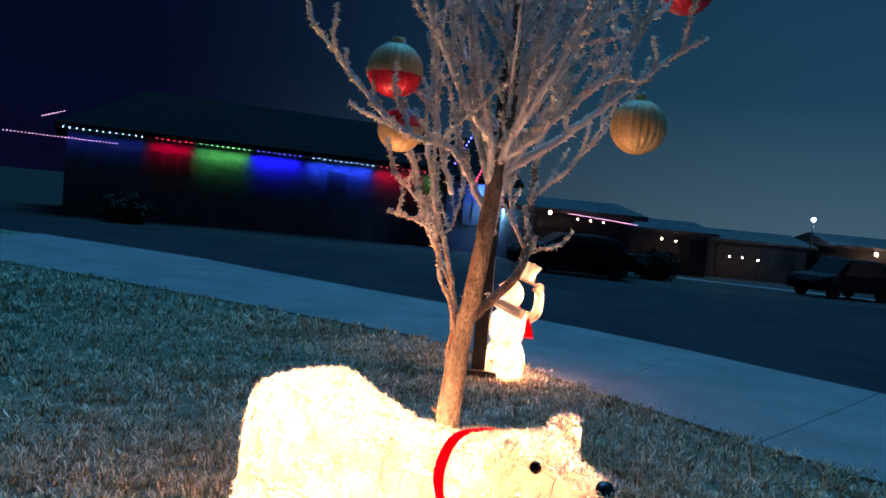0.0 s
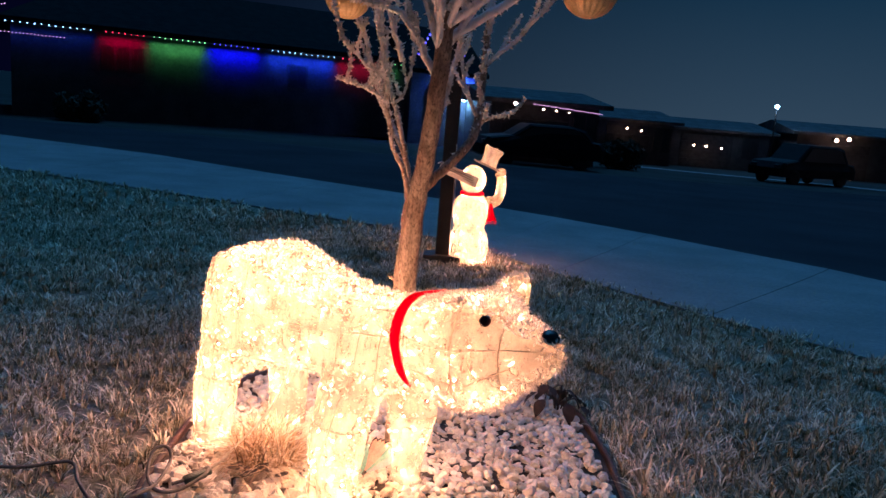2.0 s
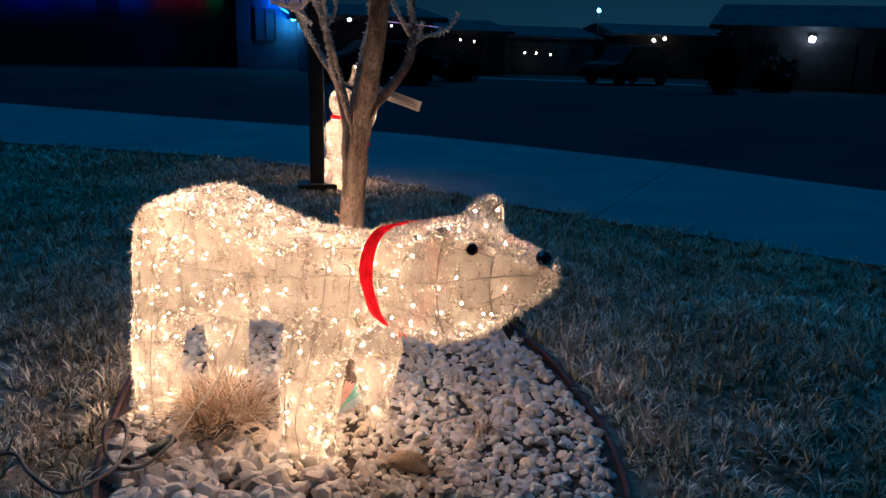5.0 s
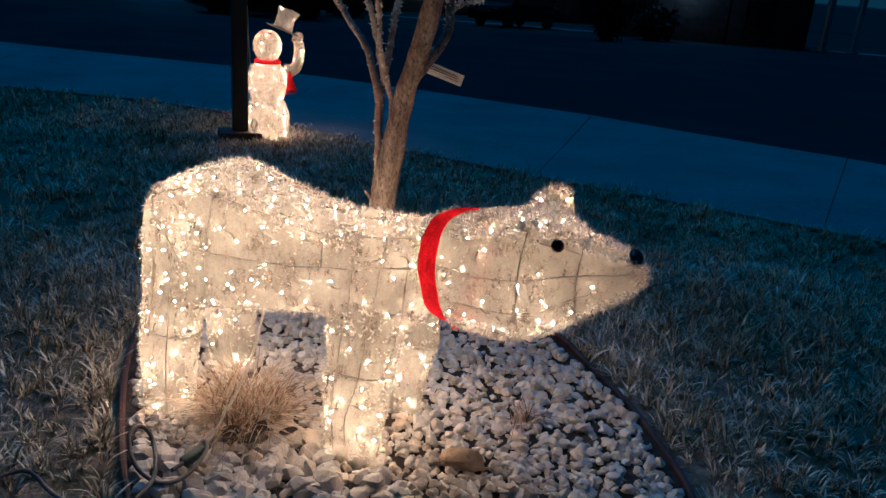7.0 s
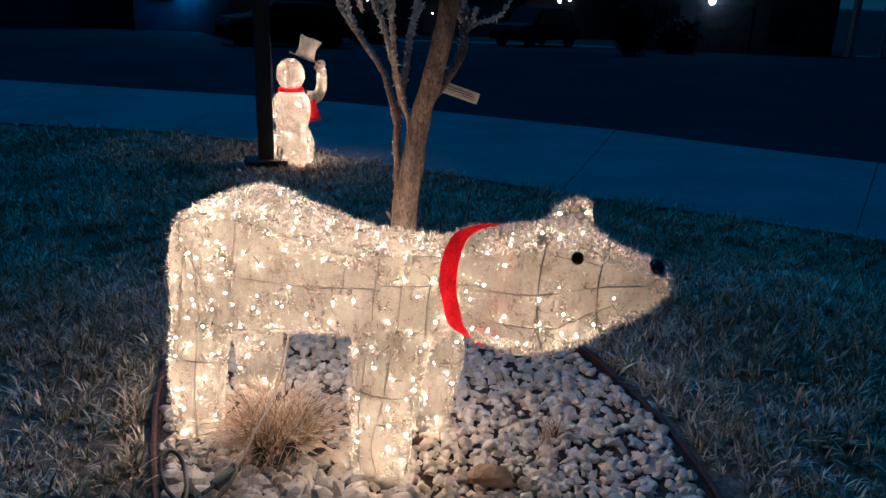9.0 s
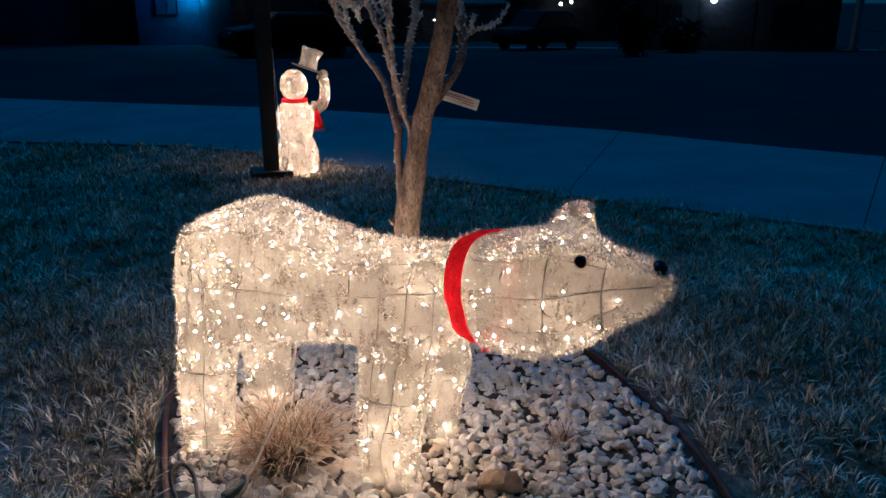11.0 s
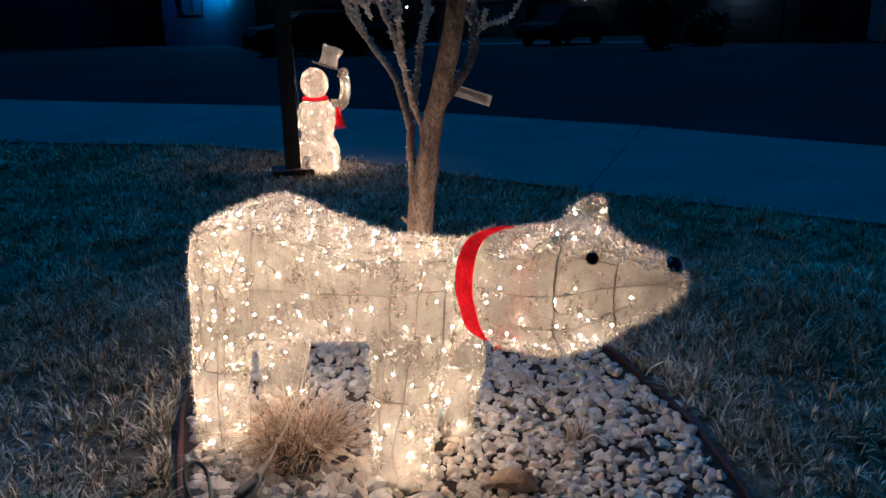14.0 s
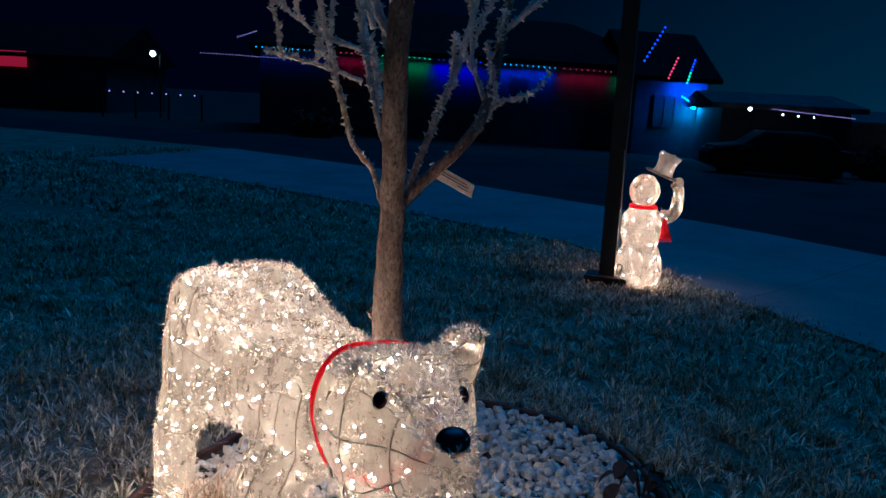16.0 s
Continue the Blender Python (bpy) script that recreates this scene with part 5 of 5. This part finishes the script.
def car(at, turn, label, length=4.6, width=1.85, tall=1.65):
    """A dark parked car with glazed cabin and four wheels."""
    ob = thing("car", pose(at[0], at[1], hz(*at), 0, 0, turn), label, "car", "parked cars")
    bm = bmesh.new()
    prof = [(-length / 2, 0.35), (-length / 2 - 0.03, 0.75), (-length / 2 + 0.15, 0.98), (-length * 0.42, 1.02), (-length * 0.34, tall - 0.12), (-length * 0.24, tall), (length * 0.12, tall), (length * 0.26, 1.08), (length * 0.46, 0.96), (length / 2, 0.70), (length / 2 - 0.02, 0.35)]
    rings = []
    for y, k in ((-width / 2, 0.94), (-width / 2 + 0.08, 1.0), (width / 2 - 0.08, 1.0), (width / 2, 0.94)):
        rings.append([(x * k, y * (1 if z < 1.0 else 0.86), 0.35 + (z - 0.35) * k) for x, z in prof])
    part("body", ring_loft(bm, rings), CAR_PAINT, ob, smooth=False)
    for s in (-1, 1):
        bm = bmesh.new()
        q = [(-length * 0.36, 1.05), (-length * 0.27, tall - 0.12), (length * 0.10, tall - 0.12), (length * 0.20, 1.05)]
        y = s * width * 0.5 * 0.90
        a = [bm.verts.new((x, y, z)) for x, z in q]
        b = [bm.verts.new((x, y * 0.97, z)) for x, z in q]
        bm.faces.new(a), bm.faces.new(b[::-1])
        for k in range(4):
            bm.faces.new((a[k], a[(k + 1) % 4], b[(k + 1) % 4], b[k]))
        part("side_window", bm, GLASS, ob)
        for x in (-length * 0.31, length * 0.31):
            ring = [(0.20, -0.10), (0.32, -0.10), (0.34, -0.06), (0.34, 0.06), (0.32, 0.10), (0.20, 0.10)]
            wheel = part("wheel", turned(ring, 20), TYRE, ob, smooth=True, m=pose(x, s * (width / 2 - 0.1), 0.33, 90, 0, 0))
            part("rim", turned([(0.02, -0.07), (0.2, -0.09), (0.2, 0.09), (0.02, 0.07)], 14), TRIM, wheel, smooth=True)
        bm = bmesh.new()
        box(bm, length * 0.46, s * width * 0.34 - 0.16, 0.72, length * 0.492, s * width * 0.34 + 0.16, 0.86, 0.02)
        part("headlight", bm, GLASS, ob)
    return ob


car((15.8, 35.0), 205, "dark parked sport utility vehicle on the street side", 4.6, 1.9, 1.75)
car((3.3, 28.6), 190, "dark car parked before a lit house", 4.5, 1.85, 1.5)


def shrub(at, w, tall):
    z = hz(*at)
    n = 1500
    p = rng.normal(size=(n, 3))
    p /= np.linalg.norm(p, axis=1)[:, None]
    p *= (0.55 + 0.45 * rng.random((n, 1))) * (1 + 0.25 * np.sin(5 * p[:, :1] + 3 * p[:, 1:2]))
    p = p * np.array([w / 2, w / 2, tall / 2]) + np.array([0, 0, tall / 2])
    q = rng.normal(size=(n, 3, 3)) * 0.10
    v = (p[:, None, :] + q).reshape(-1, 3)
    ob = thing("shrub", pose(at[0], at[1], z), "dark rounded shrub before a far house", "shrub", "shrubs across the street")
    crown = from_arrays("crown", v, np.arange(3 * n).reshape(-1, 3), LEAF, ob)
    part("trunk", tube(bmesh.new(), [(0, 0, -0.1), (0, 0, tall * 0.3), (0.03, 0, tall * 0.6)], [0.08, 0.06, 0.03], 7), BARK, ob)


for at, w, tall in (((16.0, 27.0), 1.1, 2.0), ((19.8, 29.5), 1.6, 1.3), ((7.4, 33.5), 1.8, 1.2), ((-13, 28.0), 1.6, 1.0)):
    shrub(at, w, tall)
# far lawns and field: the lack of light there is put into their colour
strip("far_lawn", ROAD_FAR, [(90, -60), (90, 0), (85, 40), (70, 80), (45, 95), (20, 100), (0, 100), (-20, 100), (-40, 95), (-60, 95), (-90, 90), (-140, 90)], surface("unlit_far_lawn", (0.022, 0.024, 0.022), (0.046, 0.048, 0.044), 0.4, 0.95, gloss=0.1), 0.008, "lawns of the houses across the street, coloured dark as unlit", "lawn", n=140, across=24)
strip("far_field", [(90, -60), (90, 0), (85, 40), (70, 80), (45, 95), (20, 100), (0, 100), (-20, 100), (-40, 95), (-60, 95), (-90, 90), (-140, 90)], [(900, -300), (900, 0), (850, 400), (700, 800), (450, 950), (200, 1000), (0, 1000), (-200, 1000), (-400, 950), (-600, 950), (-900, 900), (-1400, 900)], bpy.data.materials["unlit_far_lawn"], 0.01, "open ground far behind the houses, coloured dark as unlit", "ground", n=40, across=6)
strip("far_sidewalk", [(9, 38.5), (16, 36.5), (22, 32.0), (27, 28), (33, 20)], [(9.5, 40.2), (17, 38), (23.2, 33.4), (28.4, 29.2), (34.6, 21)], CONCRETE, 0.03, "pale frosted sidewalk across the street", "sidewalk", n=40, across=4)

# ---- lawn blades ----
def blades(name, tufts, each, x0, x1, y0, y1, reach, width, seed, fade, label):
    """Rosettes of arching blades: tufts of them, so many blades in each."""
    g = np.random.default_rng(seed)
    tx, ty = g.uniform(x0, x1, tufts), g.uniform(y0, y1, tufts)
    clump = np.sin(7.1 * tx + 2.3 * np.sin(5.3 * ty)) * np.sin(8.7 * ty + 1.9 * np.sin(6.1 * tx)) + 0.5 * np.sin(19 * tx + 3 * np.sin(13 * ty)) * np.sin(17 * ty)
    rim = np.minimum(np.minimum(tx - x0, x1 - tx), np.minimum(ty - y0, y1 - ty)) / fade + 0.25 * clump
    k = g.random(tufts) < np.clip(0.70 + 0.38 * clump, 0.2, 1) * np.clip(rim, 0, 1)
    tx, ty, clump = tx[k], ty[k], clump[k]
    size = (0.65 + 0.7 * g.random(len(tx))) * (1 + 0.2 * clump)
    lie = g.uniform(0, 2 * np.pi, len(tx))
    i = np.repeat(np.arange(len(tx)), each)
    n = len(i)
    a = g.uniform(0, 2 * np.pi, n)
    rr = 0.30 * reach * np.sqrt(g.random(n)) * size[i]
    ox, oy = np.cos(a) + 0.35 * np.cos(lie[i]), np.sin(a) + 0.35 * np.sin(lie[i])
    x, y = tx[i] + rr * np.cos(a), ty[i] + rr * np.sin(a)
    edge = np.interp(y, [p[1] for p in NEAR_EDGE], [p[0] for p in NEAR_EDGE]) + 0.06 + 0.05 * np.sin(9 * y) + 0.04 * np.sin(23 * y) + 0.05 * g.normal(size=n)
    k = ~in_bed(x, y, 0.035) & (x < edge) & ((x - PX) ** 2 + (y - PY) ** 2 > 0.03)
    x, y, ox, oy, i = x[k], y[k], ox[k], oy[k], i[k]
    n = len(x)
    z = height(x, y)
    L = reach * (0.55 + 0.75 * g.random(n)) * size[i]
    lean = g.uniform(0.25, 1.25, n)
    wv = width * (0.65 + 0.7 * g.random(n))
    norm = np.hypot(ox, oy) + 1e-6
    sx_, sy_ = -oy / norm * wv, ox / norm * wv
    rows = []
    for t, w in ((0.0, 0.8), (0.4, 1.0), (0.75, 0.8), (1.0, 0.15)):
        out, up = L * lean * (0.25 * t + 0.75 * t * t), L * (1.15 * t - 0.42 * lean * t * t)
        rows.append(np.stack([x + ox * out + sx_ * w, y + oy * out + sy_ * w, z + up], 1))
        rows.append(np.stack([x + ox * out - sx_ * w, y + oy * out - sy_ * w, z + up], 1))
    v = np.stack(rows, 1).reshape(-1, 3)
    b = np.arange(n)[:, None] * 8
    f = np.concatenate([b + np.array([0, 1, 3, 2]), b + np.array([2, 3, 5, 4]), b + np.array([4, 5, 7, 6])])
    return tagged(from_arrays(name, v, f, BLADE), label, "grass")


blades("grass", 36000, 10, -2.7, 3.3, 0.5, 4.3, 0.034, 0.0019, 1, 0.8, "short frosted tan and green lawn grass")
blades("grass", 26000, 8, -5.5, 3.6, 3.2, 9.0, 0.042, 0.0034, 2, 1.2, "short frosted lawn grass")
blades("grass", 24000, 7, -6.5, 5.0, -4.5, 4.6, 0.042, 0.0036, 4, 1.6, "short frosted lawn grass round the bed")
blades("grass", 15000, 7, -13, 1.5, 7.0, 18, 0.065, 0.008, 3, 2.0, "short frosted lawn grass far from the bed")
tuft("grass_tuft", (0.62, 6.50, hz(0.62, 6.5)), 220, 0.16, 0.10, STRAW, "longer dry grass beside the glowing snowman")
tuft("grass_tuft", (0.02, 6.62, hz(0.02, 6.62)), 160, 0.14, 0.09, STRAW, "longer dry grass behind the black post")

# ---- gravel, nearest stones last ----
def stone_mesh(seed):
    r = random.Random(seed)
    bm = bmesh.new()
    for _ in range(13 if seed < 10 else 22):
        q = Vector((r.gauss(0, 1), r.gauss(0, 1), r.gauss(0, 1))).normalized() * r.uniform(0.85 if seed < 10 else 0.95, 1.0)
        bm.verts.new((q.x * r.uniform(0.9, 1.15), q.y * 0.82, q.z * 0.66))
    bmesh.ops.convex_hull(bm, input=bm.verts[:])
    bmesh.ops.delete(bm, geom=[v for v in bm.verts if not v.link_faces], context="VERTS")
    return mesh_of("stone", bm, STONE, smooth=False)


STONES = [stone_mesh(k) for k in range(18)]
gravel = thing("gravel_bed", pose(0, 0, 0), "pale angular landscape gravel round the tree", "gravel", kind="structure")
srng = np.random.default_rng(11)
places = []
for layer, (count, lift) in enumerate(((2600, 0.002), (2600, 0.010), (2600, 0.019))):
    x, y = srng.uniform(BX - BA, BX + BA, count * 2), srng.uniform(BY - BB, BY + BB, count * 2)
    k = in_bed(x, y, -0.02)
    for a, b in zip(x[k][:count], y[k][:count]):
        if (a - 0.128) ** 2 + (b - 2.185) ** 2 < 0.003:
            continue
        big = 0.027 if (a < 0.02 and b < 1.92 and layer == 2) else 0.0165
        places.append((layer, a, b, hz(a, b) + lift + srng.uniform(-0.004, 0.006), big * srng.uniform(0.62, 1.45)))
top_near = [p for p in places if p[0] == 2 and -0.45 < p[1] < 0.62 and 1.45 < p[2] < 1.95][:300]
chosen = set(id(p) for p in top_near)
stone_data = [(np.array([v.co[:] for v in me.vertices]), [tuple(p.vertices) for p in me.polygons]) for me in STONES]
lv, lf, base = [], [], 0
for p in places:
    _, a, b, z, r = p
    m = Matrix.LocRotScale((a, b, z), Euler((srng.uniform(-0.7, 0.7), srng.uniform(-0.7, 0.7), srng.uniform(0, 6.3))), (r, r, r))
    k = int(srng.integers(10, 18)) if r > 0.021 else int(srng.integers(0, 14))
    if id(p) in chosen:
        ob = new("stone", STONES[k])
        ob.parent = gravel
        ob.matrix_basis = m
    else:
        v, f = stone_data[k]
        M = np.array(m)
        lv.append(v @ M[:3, :3].T + M[:3, 3])
        lf.extend([tuple(base + i for i in q) for q in f])
        base += len(v)
from_arrays("loose_stones", np.concatenate(lv), lf, STONE_LOOSE, gravel)
